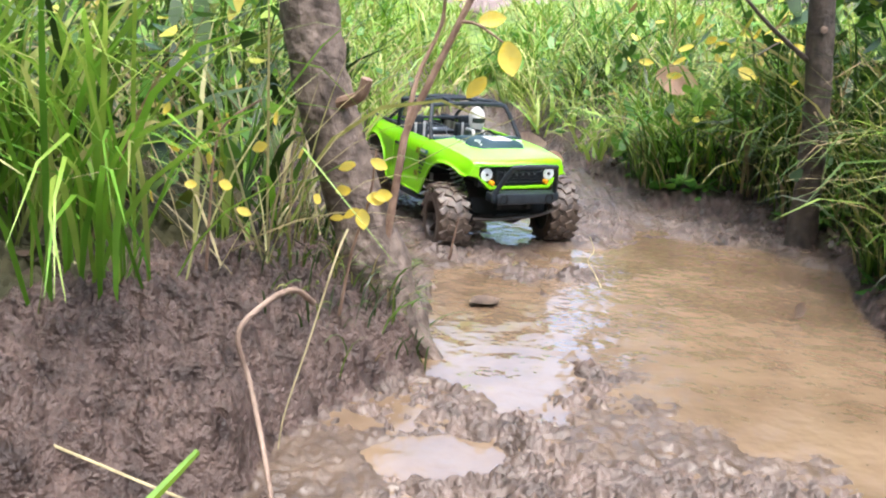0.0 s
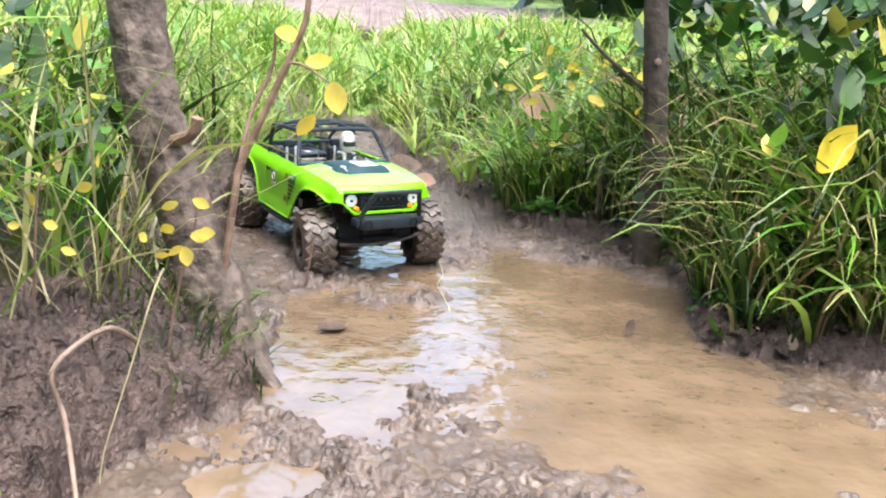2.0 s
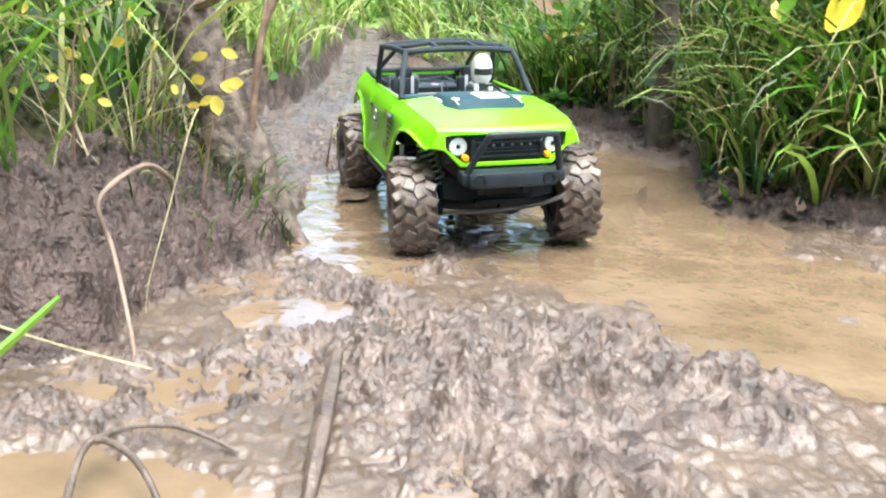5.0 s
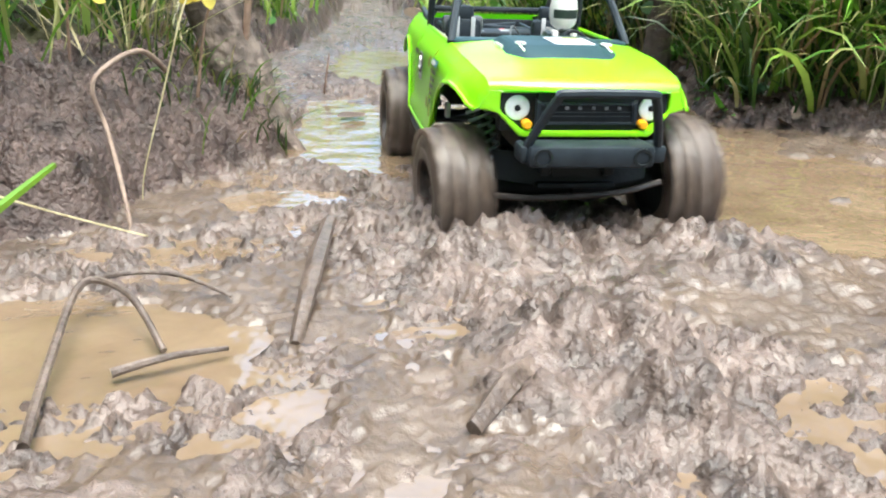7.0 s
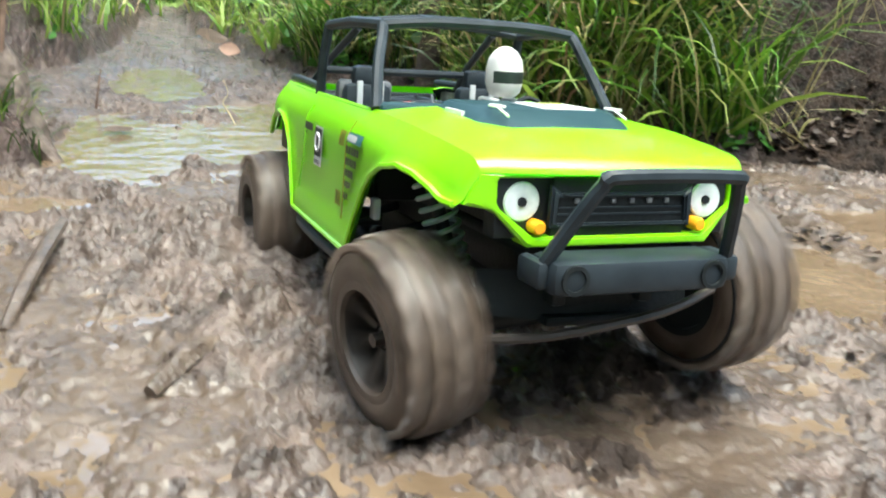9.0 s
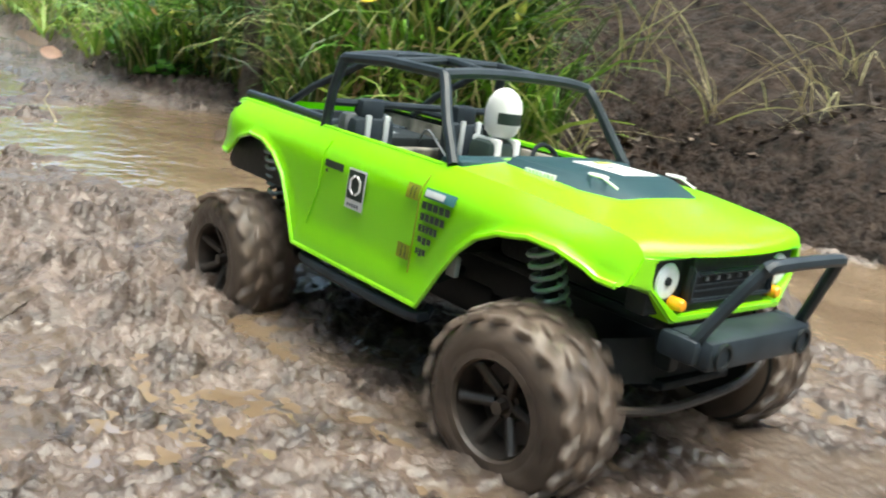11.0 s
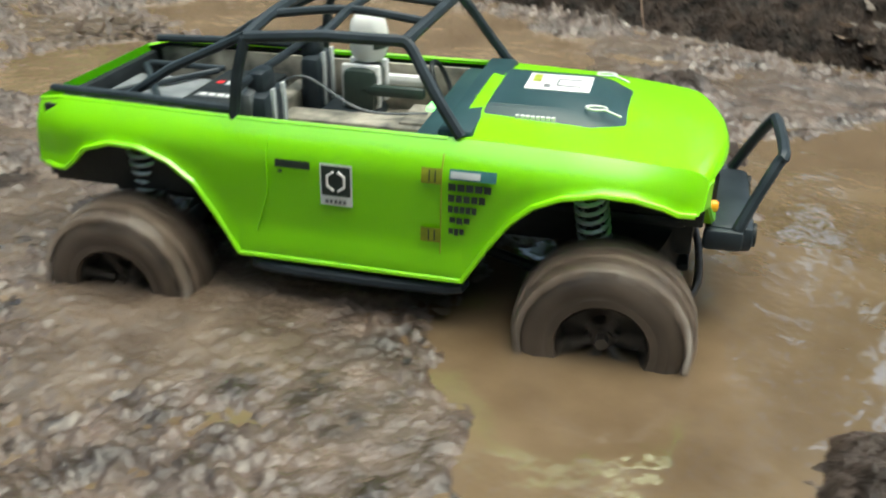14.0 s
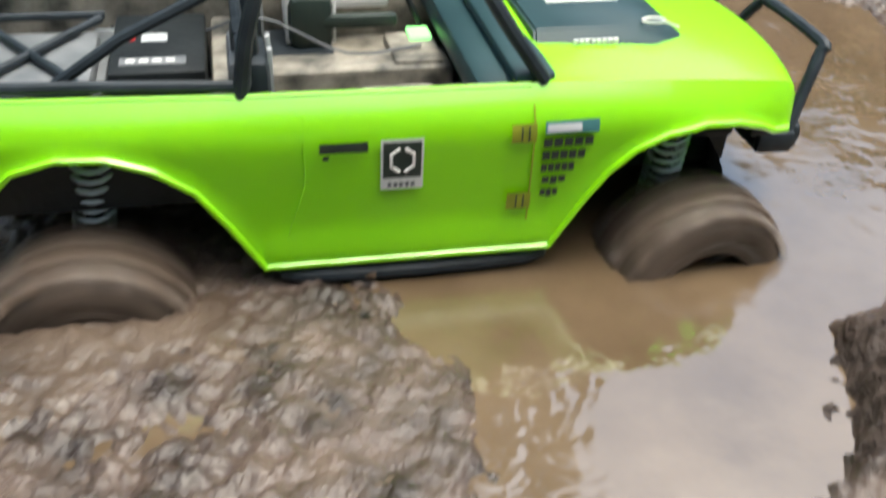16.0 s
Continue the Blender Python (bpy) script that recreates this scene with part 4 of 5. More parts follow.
part("receiver_box", boxes((0.004, 0.030, -0.008, 0.030, 0.130, 0.138, 0.002)), DUSTY, truck, "dusty receiver box")
part("speed_controller", boxes((-0.016, 0.022, -0.060, -0.020, 0.120, 0.132, 0.003)), DUSTY, truck, "mud-dusted electronic speed controller")
part("bed_box", boxes((-0.196, -0.140, -0.024, 0.030, 0.133, 0.143, 0.002)), GREY, truck, "grey box in the load bed")
part("roll_pad", boxes((-0.078, -0.068, -0.062, -0.022, 0.150, 0.166, 0.004)), GREY, truck)
part("side_tray", boxes((-0.086, -0.074, -0.05, 0.05, 0.112, 0.142, 0.003)), DUSTY, truck, "dusty divider behind the seats")
rack = part("bed_rack", tube(tube(tube(tube(bmesh.new(), [(-0.196, -0.04, 0.146), (-0.140, 0.04, 0.146)], 0.0022), [(-0.196, 0.04, 0.146), (-0.140, -0.04, 0.146)], 0.0022),
                        [(-0.196, -0.045, 0.146), (-0.138, -0.045, 0.146)], 0.0022), [(-0.196, 0.045, 0.146), (-0.138, 0.045, 0.146)], 0.0022), CAGE, truck, "black cross-braced bed rack")
part("bed_sheet", boxes((-0.198, -0.136, -0.055, 0.055, 0.128, 0.134, 0.002)), GREY, truck, "grey load bed")

# roll cage
cage = new("roll_cage")
cage.parent = truck
tagged(cage, "black tubular roll cage")
FR, RR = (0.026, 0.0625, 0.2034), (-0.064, 0.0705, 0.2015)
for s in (-1, 1):
    part("windscreen_post", tube(bmesh.new(), curve([(0.060, s * 0.0755, 0.157), (0.043, s * 0.070, 0.180), (FR[0] + 0.003, s * (FR[1] + 0.001), 0.2005), (FR[0] - 0.004, s * FR[1], FR[2])], 5), 0.0034), CAGE, cage)
    part("roof_rail", tube(bmesh.new(), [(FR[0], s * FR[1], FR[2]), (-0.02, s * 0.067, 0.2045), (RR[0], s * RR[1], RR[2])], 0.0034), CAGE, cage)
    part("rear_post", tube(bmesh.new(), [(RR[0], s * RR[1], RR[2]), (-0.070, s * 0.0725, 0.18), (-0.074, s * 0.0730, 0.154)], 0.0034), CAGE, cage)
    part("inner_rail", tube(bmesh.new(), curve([(FR[0], s * 0.024, FR[2] + 0.002), (-0.02, s * 0.022, 0.209), (RR[0], s * 0.03, RR[2] + 0.004)], 5), 0.0026), CAGE, cage)
    part("back_stay", tube(bmesh.new(), [(RR[0], s * 0.05, RR[2]), (-0.12, s * 0.056, 0.176), (-0.150, s * 0.06, 0.157)], 0.0027), CAGE, cage)
    part("bed_rail", tube(bmesh.new(), [(-0.074, s * 0.0715, 0.1595), (-0.135, s * 0.068, 0.1605), (-0.198, s * 0.062, 0.1595)], 0.0028), CAGE, cage)
part("front_bar", tube(bmesh.new(), curve([(FR[0], -FR[1], FR[2]), (FR[0] + 0.003, -0.03, FR[2] + 0.003), (FR[0] + 0.003, 0.03, FR[2] + 0.003), (FR[0], FR[1], FR[2])], 5), 0.0034), CAGE, cage)
part("rear_bar", tube(bmesh.new(), curve([(RR[0], -RR[1], RR[2]), (RR[0], -0.03, RR[2] + 0.005), (RR[0], 0.03, RR[2] + 0.005), (RR[0], RR[1], RR[2])], 5), 0.0034), CAGE, cage)
part("middle_bar", tube(bmesh.new(), [(-0.02, -0.067, 0.2045), (-0.02, -0.022, 0.209), (-0.02, 0.022, 0.209), (-0.02, 0.067, 0.2045)], 0.0026), CAGE, cage)
part("lower_bar", tube(bmesh.new(), [(-0.072, -0.0725, 0.172), (-0.074, 0.0725, 0.172)], 0.0026), CAGE, cage)

# front bumper, sliders, chassis, axles, shocks
bumper = part("front_bumper", boxes((0.196, 0.222, -0.046, 0.046, 0.092, 0.108, 0.004), (0.194, 0.216, -0.051, -0.044, 0.094, 0.107, 0.003), (0.194, 0.216, 0.044, 0.056, 0.094, 0.107, 0.003)), CAGE, truck, "dark plastic front bumper")
for s in (-1, 1):
    part("fog_socket", lathe(bmesh.new(), [(0.2215, 0.0068), (0.2232, 0.0068), (0.2232, 0.005), (0.221, 0.0045), (0.221, 0.0)], 16, "x", (0, s * 0.036, 0.100)), BLACK, bumper)
part("bull_bar", tube(bmesh.new(), curve([(0.212, -0.046, 0.106), (0.220, -0.039, 0.124), (0.229, -0.031, 0.1425), (0.2320, -0.025, 0.1465), (0.2320, 0.031, 0.1465), (0.229, 0.038, 0.1425), (0.220, 0.045, 0.124), (0.212, 0.050, 0.106)], 4), 0.0034), CAGE, bumper)
part("valance", sheet(bmesh.new(), lambda v, w: (0.186 - 0.010 * v * v - 0.006 * w, v * (0.058 + 0.003 * w), 0.0695 + 0.024 * w + 0.003 * v * v * (1 - w)), steps(-1, 1, 12), steps(0, 1, 4), 0.0016), BLACK, truck, "black plastic panel under the bumper")
part("steering_servo", boxes((0.150, 0.184, -0.018, 0.022, 0.074, 0.098, 0.002)), BLACK, truck, "black steering servo block")
part("skid_plate", boxes((0.150, 0.190, -0.030, 0.030, 0.068, 0.073, 0.002)), BLACK, truck, "muddy lower front plate")
for s in (-1, 1):
    part("frame_rail", boxes((-0.19, 0.19, min(s * 0.020, s * 0.028), max(s * 0.020, s * 0.028), 0.078, 0.100, 0.002)), BLACK, truck, "black chassis rail")
part("gearbox", boxes((-0.06, 0.06, -0.030, 0.030, 0.060, 0.082, 0.004)), BLACK, truck, "black gearbox skid")
part("belly_pan", boxes((-0.185, 0.185, -0.040, 0.040, 0.100, 0.1075, 0.003)), BLACK, truck, "black belly pan")
part("front_inner_wing", boxes((0.07, 0.182, -0.042, 0.042, 0.1065, 0.139, 0.006)), BLACK, truck, "black inner wing box")
part("rear_inner_wing", boxes((-0.19, -0.08, -0.044, 0.044, 0.1065, 0.1115, 0.002)), BLACK, truck)
for s in (-1, 1):
    part("rock_slider", tube(tube(tube(bmesh.new(), curve([(-0.058, s * 0.080, 0.0745), (-0.052, s * 0.089, 0.0705), (0.055, s * 0.0895, 0.0705), (0.062, s * 0.080, 0.0745)], 4), 0.0038), [(-0.03, s * 0.028, 0.085), (-0.03, s * 0.088, 0.071)], 0.003),
         [(0.03, s * 0.028, 0.085), (0.03, s * 0.088, 0.071)], 0.003), CAGE, truck, "dark side slider bar")
AXLES = []
for x in (FRONT_X, REAR_X):
    axle = part("axle", lathe(tube(bmesh.new(), [(0, -0.072, 0), (0, 0.078, 0)], 0.0075, 12), [(-0.018, 0.0), (-0.014, 0.012), (0.0, 0.0165), (0.014, 0.012), (0.018, 0.0)], 16, "y", (0, 0.022, 0)), BLACK, truck, "black axle with round gear housing")
    axle.matrix_basis = pose(x, 0, WHEEL_Z)
    AXLES.append((axle, x))
    if x > 0:
        part("steering_link", tube(bmesh.new(), curve([(0.040, -0.062, 0.006), (0.050, -0.03, 0.005), (0.050, 0.03, 0.006), (0.042, 0.066, 0.010)], 4), 0.0025, 8), RIM, axle, "mud-smeared steering link")
    for s in (-1, 1):
        lean = -0.012 if x > 0 else 0.014
        a, b = Vector((x + lean * 0.2 - 0.004, s * 0.050, 0.064)), Vector((x + lean - 0.004, s * 0.072, 0.1385))
        shock = part("shock_absorber", tube(bmesh.new(), [a, b], 0.0038, 10), BLACK, truck, "black coil-over shock absorber")
        d = (b - a).normalized()
        u = d.orthogonal().normalized()
        v = d.cross(u)
        part("coil_spring", tube(bmesh.new(), [a.lerp(b, 0.15 + 0.75 * i / 110) + 0.0088 * (math.cos(i * 0.52) * u + math.sin(i * 0.52) * v) for i in range(111)], 0.0014, 5), SPRING, shock)
        part("link_arm", tube(bmesh.new(), [(x, s * 0.045, 0.054), (x * 0.3, s * 0.022, 0.070)], 0.0034, 8), BLACK, truck)
part("servo_horn", boxes((0.072, 0.080, -0.081, -0.077, 0.098, 0.110, 0.001)), CLEARW, truck, "white paper tag inside the wing")
part("tail_panel", sheet(bmesh.new(), lambda v, w: (-0.206 - 0.003 * math.sin(math.pi * w), v * (0.064 + 0.012 * (1 - w)), 0.116 + 0.039 * w), steps(-1, 1, 8), steps(0, 1, 6), 0.0015), GREEN, truck, "lime green tailgate")


# stickers and door furniture, standing just off the panel
def decal(name, x0, x1, z0, z1, mat, side=-1, off=0.0021, label="", parent=None):
    bm = bmesh.new()
    sheet(bm, lambda x, z: (x, side * (side_y(x, z) + off), z), steps(x0, x1, 4), steps(z0, z1, 4), 0.0003)
    return part(name, bm, mat, parent or truck, label)


for side in (-1, 1):
    badge = decal("door_badge", -0.0165, 0.0025, 0.1155, 0.1400, WHITE, side, 0.0019, "white door sticker with dark square")
    decal("badge_square", -0.0155, 0.0015, 0.1215, 0.1388, INK, side, 0.0023, parent=badge)
    hexa = [(-0.007 + 0.0058 * math.cos(radians(a)), 0.1302 + 0.0058 * math.sin(radians(a))) for a in (102, 150, 210, 258, 282, 330, 390, 438)]
    for seg in (hexa[:4], hexa[4:]):
        part("badge_ring", tube(bmesh.new(), [(x, side * (side_y(x, z) + 0.0025), z) for x, z in seg], 0.0009, 4), WHITE, badge)
    for k in range(5):
        decal("badge_lettering", -0.0135 + k * 0.0026, -0.0117 + k * 0.0026, 0.1168, 0.1190, GREY, side, 0.0023, parent=badge)
    decal("door_handle", -0.043, -0.022, 0.1352, 0.1398, INK, side, 0.0024, "dark flush door handle")
    decal("door_lock", -0.0415, -0.039, 0.1318, 0.1338, INK, side)
    strip = decal("sticker_strip", 0.0575, 0.083, 0.1385, 0.1440, TEALS, side, 0.0021, "pale and teal sponsor sticker")
    decal("sticker_pale", 0.0583, 0.0745, 0.1395, 0.1430, CLEARW, side, 0.0025, parent=strip)
    for k, (x0, x1, z0, z1) in enumerate(((0.0572, 0.0815, 0.1322, 0.1364), (0.0572, 0.0782, 0.1258, 0.1300), (0.0572, 0.0735, 0.1196, 0.1236), (0.0582, 0.0700, 0.1130, 0.1170), (0.0578, 0.0668, 0.1062, 0.1104))):
        n = 5 if k < 3 else 3
        w = (x1 - x0) / n
        for j in range(n):
            decal("sponsor_bar", x0 + j * w, x0 + (j + 0.84) * w, z0 + (0.0008 if k > 2 and j != 1 else 0), z1, INK, side)
    for z in (0.1352, 0.1010):
        hinge = decal("door_hinge", 0.0420, 0.0535, z, z + 0.0085, RUST, side, 0.0024, "printed door hinge")
        decal("hinge_slot", 0.0462, 0.0470, z + 0.001, z + 0.0075, INK, side, 0.0027, parent=hinge)
        decal("hinge_slot", 0.0495, 0.0503, z + 0.001, z + 0.0075, INK, side, 0.0027, parent=hinge)
    part("door_seam", tube(bmesh.new(), [(0.0530, side * (side_y(0.053, z) + 0.0010), z) for z in steps(0.094, 0.150, 8)], 0.0004, 4), RUST, truck)
    part("door_seam", tube(bmesh.new(), [(-0.049 - 0.010 * max(0, (0.12 - z) / 0.03), side * (side_y(-0.049, z) + 0.0009), z) for z in steps(0.094, 0.150, 8)], 0.0005, 4), GREEN, truck)


# wheels
LUGS = []
for wide in (0.0130, 0.0122):
    bm = box(bmesh.new(), -0.0048, 0.0048, -wide / 2, wide / 2, -0.0022, 0.0023, 0.0012)
    me = bpy.data.meshes.new("lug")
    bm.to_mesh(me)
    bm.free()
    me.materials.append(TYRE)
    LUGS.append(me)


def wheel(name, x, y):
    w = tagged(new(name), "mud-caked knobbly crawler wheel")
    w.parent = truck
    w.matrix_basis = pose(x, y, WHEEL_Z)
    hw = 0.0232
    prof = [(-hw + 0.004, 0.025), (-hw + 0.0008, 0.030), (-hw, 0.0365), (-hw + 0.0022, 0.0425), (-hw + 0.0065, 0.0464), (-hw + 0.013, 0.0484), (0, 0.0490), (hw - 0.013, 0.0484), (hw - 0.0065, 0.0464), (hw - 0.0022, 0.0425), (hw, 0.0365), (hw - 0.0008, 0.030), (hw - 0.004, 0.025)]
    part("tyre", lathe(bmesh.new(), prof, 56, "y", cap=False), TYRE, w, "mud-coated black rubber tyre with lugs")
    n = 18
    for k in range(n):
        for row, (ym, sl, r) in enumerate(((-0.0160, 0.5, 0.0462), (-0.0053, -0.4, 0.0489), (0.0053, 0.4, 0.0489), (0.0160, -0.5, 0.0462))):
            a = 2 * math.pi * (k + 0.5 * (row % 2)) / n
            lug = new("lug", LUGS[row in (1, 2)])
            lug.parent = w
            lug.matrix_basis = Matrix.Rotation(-a, 4, "Y") @ Matrix.Translation((0, ym, r)) @ Matrix.Rotation(sl, 4, "Z")
    out = -1 if y < 0 else 1
    rim = part("rim", lathe(bmesh.new(), [(out * 0.0190, 0.0252), (out * 0.0205, 0.0246), (out * 0.015, 0.0235), (out * 0.004, 0.022), (out * 0.003, 0.010), (out * 0.009, 0.008), (out * 0.010, 0.0)], 36, "y", cap=False), RIM, w, "dark beadlock rim with muddy edge")
    part("beadlock_ring", lathe(bmesh.new(), [(out * 0.0195, 0.0320), (out * 0.0225, 0.0305), (out * 0.0225, 0.0262), (out * 0.0200, 0.0250)], 36, "y", cap=False), TYRE, rim)
    # Black disc over the inner sidewall: dark rubber, with its shade painted in.
    part("shade_dark_inner_face", lathe(bmesh.new(), [(-out * 0.0190, 0.0440), (-out * 0.0214, 0.0425), (-out * 0.0214, 0.0250), (-out * 0.012, 0.022), (-out * 0.010, 0.0)], 36, "y"), BLACK, rim, "black inner side of the wheel, dark rubber with shade put into its colour")
    for k in range(6):
        a = k * math.pi / 3
        part("spoke", tube(bmesh.new(), [(0.007 * math.cos(a), out * 0.0105, 0.007 * math.sin(a)), (0.0245 * math.cos(a), out * 0.0180, 0.0245 * math.sin(a))], 0.0026, 6), RIM, rim)
        part("rim_bolt", lathe(bmesh.new(), [(out * 0.0210, 0.0014), (out * 0.0226, 0.0013), (out * 0.0226, 0.0)], 6, "y", (0.0283 * math.cos(a + 0.5), 0, 0.0283 * math.sin(a + 0.5))), RIM, rim)
    part("hub_nut", lathe(bmesh.new(), [(out * 0.007, 0.0062), (out * 0.0110, 0.0060), (out * 0.0112, 0.0040), (out * 0.0175, 0.0038), (out * 0.0182, 0.0)], 6, "y"), RIM, w)
    return w


WHEELS = [(wheel("wheel", x, y), x, y) for x in (FRONT_X, REAR_X) for y in TRACK[x]]

# the driver doll: one plain shape in the seat
bm = lathe(bmesh.new(), [(0.160, 0.0), (0.1605, 0.008), (0.164, 0.0115), (0.170, 0.0130), (0.178, 0.0132), (0.186, 0.0118), (0.1915, 0.0080), (0.1942, 0.0035), (0.1948, 0.0)], 24, "z", (-0.031, 0.0455, 0))
box(bm, -0.046, -0.022, 0.028, 0.063, 0.128, 0.158, 0.006)
box(bm, -0.034, 0.012, 0.028, 0.035, 0.140, 0.148, 0.003)
box(bm, -0.034, 0.012, 0.056, 0.063, 0.140, 0.148, 0.003)
box(bm, -0.0475, -0.0205, 0.0335, 0.0395, 0.130, 0.1595, 0.002)
box(bm, -0.0475, -0.0205, 0.0515, 0.0575, 0.130, 0.1595, 0.002)
for fc in bm.faces:
    c = fc.calc_center_median()
    fc.material_index = 1 if (0.1705 < c.z < 0.178 and c.x > -0.026) or (c.z < 0.1585 and not 0.0055 < abs(c.y - 0.0455) < 0.0125) else 0
part("driver_doll", bm, [WHITE, INK], truck, "plain white helmeted driver doll in the seat")

# ---- trees, twigs, leaves ----
def trunk_mesh(pts, radii, n=18, rough=0.08, flare=()):
    bm = bmesh.new()
    line = curve(pts, 8)
    k = len(line) - 1
    rings = []
    for i, p in enumerate(line):
        d = (line[min(i + 1, k)] - line[max(i - 1, 0)]).normalized()
        side = Vector((1, 0, 0)) - d * d.x
        side.normalize()
        up = d.cross(side)
        r = lerp(i / k, np.linspace(0, 1, len(radii)), radii)
        ring = []
        for j in range(n):
            a = 2 * math.pi * j / n
            q = 1 + rough * (noise.noise(Vector((math.cos(a) * 2, math.sin(a) * 2, p.z * 30))) + 0.6 * noise.noise(Vector((math.cos(a) * 6, math.sin(a) * 6, p.z * 90))))
            ring.append(bm.verts.new(p + r * q * (math.cos(a) * side + math.sin(a) * up)))
        rings.append(ring)
    for a, b in zip(rings, rings[1:]):
        for j in range(n):
            bm.faces.new((a[j], a[(j + 1) % n], b[(j + 1) % n], b[j]))
    bm.faces.new(rings[0][::-1])
    bm.faces.new(rings[-1])
    return bm


def leaf_mesh(length, width, curl=0.25, n=7):
    """A pointed oval leaf blade along +x, lying in xy, slightly folded."""
    bm = bmesh.new()
    rows = []
    for i in range(n + 1):
        s = i / n
        w = width / 2 * math.sin(math.pi * min(s * 0.96 + 0.04, 1)) ** 0.8 + 0.0003
        z = curl * length * (s - 0.5) ** 2
        rows.append([bm.verts.new((s * length, -w, z + 0.25 * w)), bm.verts.new((s * length, 0, z)), bm.verts.new((s * length, w, z + 0.25 * w))])
    for a, b in zip(rows, rows[1:]):
        for j in (0, 1):
            bm.faces.new((a[j], a[j + 1], b[j + 1], b[j]))
    bmesh.ops.solidify(bm, geom=list(bm.faces), thickness=0.0004)
    return bm


birch = thing("tree", "slim grey-barked leaning tree with root flare at the mud's edge", "tree")
part("trunk", trunk_mesh([(-0.045, 0.865, -0.03), (-0.055, 0.872, 0.04), (-0.085, 0.88, 0.13), (-0.122, 0.885, 0.24), (-0.140, 0.89, 0.33), (-0.155, 0.90, 0.48), (-0.19, 0.92, 0.9), (-0.2, 0.93, 1.7)], [0.048, 0.036, 0.029, 0.027, 0.0275, 0.028, 0.027, 0.022], rough=0.16), BARK, birch)
for ang, ln in ((-0.6, 0.07), (-1.9, 0.06), (0.5, 0.05), (3.4, 0.09)):
    c, s = math.cos(ang), math.sin(ang)
    part("root", tube(bmesh.new(), curve([(-0.052 + 0.012 * c, 0.868 + 0.012 * s, 0.05), (-0.05 + ln * 0.5 * c, 0.868 + ln * 0.5 * s, 0.018), (-0.048 + ln * c, 0.868 + ln * s, -0.012)], 5), 0.016, 8, 0.006), BARK, birch)
part("branch_stub", tube(bmesh.new(), curve([(-0.11, 0.87, 0.235), (-0.085, 0.85, 0.245), (-0.078, 0.845, 0.262)], 4), 0.006, 8, 0.0055), TWIG, birch)

dark = thing("tree", "thin dark-barked sapling on the grassy bank", "tree")
part("trunk", trunk_mesh([(0.545, 1.37, -0.02), (0.543, 1.365, 0.08), (0.534, 1.36, 0.22), (0.520, 1.358, 0.34), (0.512, 1.36, 0.46), (0.52, 1.38, 0.9), (0.54, 1.4, 1.6)], [0.026, 0.020, 0.0185, 0.019, 0.0185, 0.016, 0.012], rough=0.14), DARKBARK, dark)
part("knot", lathe(bmesh.new(), [(-0.004, 0.0), (-0.003, 0.005), (0.0, 0.0055), (0.001, 0.0)], 10, "y", (0.518, 1.339, 0.33)), ROOT, dark)
part("twig", tube(bmesh.new(), curve([(0.518, 1.36, 0.28), (0.44, 1.33, 0.33), (0.39, 1.31, 0.37)], 5), 0.004, 6, 0.002), DARKBARK, dark)
part("leaf_spray", tube(bmesh.new(), curve([(0.46, 1.34, 0.31), (0.43, 1.30, 0.30), (0.41, 1.28, 0.29)], 5), 0.0015, 5, 0.001), DARKBARK, dark)
for tree, at, ln, up in ((dark, (0.54, 1.4, 1.4), 0.5, 0.3), (birch, (-0.2, 0.93, 1.5), 0.5, 0.35)):
    for k in range(5):
        a = 1.257 * k + 0.4
        part("limb", tube(bmesh.new(), curve([at, (at[0] + ln * 0.5 * math.cos(a), at[1] + ln * 0.5 * math.sin(a), at[2] + up * 0.6), (at[0] + ln * math.cos(a), at[1] + ln * math.sin(a), at[2] + up)], 4), 0.008, 6, 0.003), DARKBARK, tree)
    n = 260
    a, r, hgt = rng.uniform(0, 6.28, n), rng.uniform(0.1, 0.65, n), rng.uniform(-0.05, 0.6, n)
    ctr = np.stack([at[0] + r * np.cos(a), at[1] + r * np.sin(a), at[2] + hgt], -1)
    t = rng.uniform(0, 6.28, n)
    s = np.linspace(-1, 1, 5)[None]
    L = 0.028
    line = ctr[:, None] + np.stack([np.cos(t)[:, None] * s * L, np.sin(t)[:, None] * s * L, -0.3 * L * s * s + 0 * t[:, None]], -1)
    w = L * 0.6 * np.sqrt(np.clip(1 - s * s, 0.0, 1)) + 0.0005
    half = np.stack([-np.sin(t)[:, None] * w, np.cos(t)[:, None] * w, 0.3 * w + 0 * t[:, None]], -1)
    crown = strip_mesh("crown", line, half, HERB)
    crown.parent = tree

# reddish sapling stem before the truck, with hanging yellow leaves
stem = thing("sapling", "thin bare reddish sapling stem with a few yellow leaves", "sapling")
part("stem", tube(bmesh.new(), curve([(-0.062, 0.862, 0.05), (-0.046, 0.865, 0.183), (-0.040, 0.868, 0.217), (-0.021, 0.87, 0.262), (0.003, 0.87, 0.317), (0.018, 0.87, 0.355), (0.023, 0.872, 0.40), (0.04, 0.88, 0.6)], 6), 0.004, 8, 0.0026), TWIG, stem)
part("side_twig", tube(bmesh.new(), curve([(-0.043, 0.866, 0.2), (-0.035, 0.89, 0.26), (-0.015, 0.90, 0.31), (-0.012, 0.90, 0.345)], 5), 0.003, 6, 0.0015), TWIG, stem)
part("side_twig", tube(bmesh.new(), curve([(0.003, 0.87, 0.317), (0.02, 0.86, 0.315), (0.045, 0.856, 0.300)], 5), 0.0018, 6, 0.001), TWIG, stem)


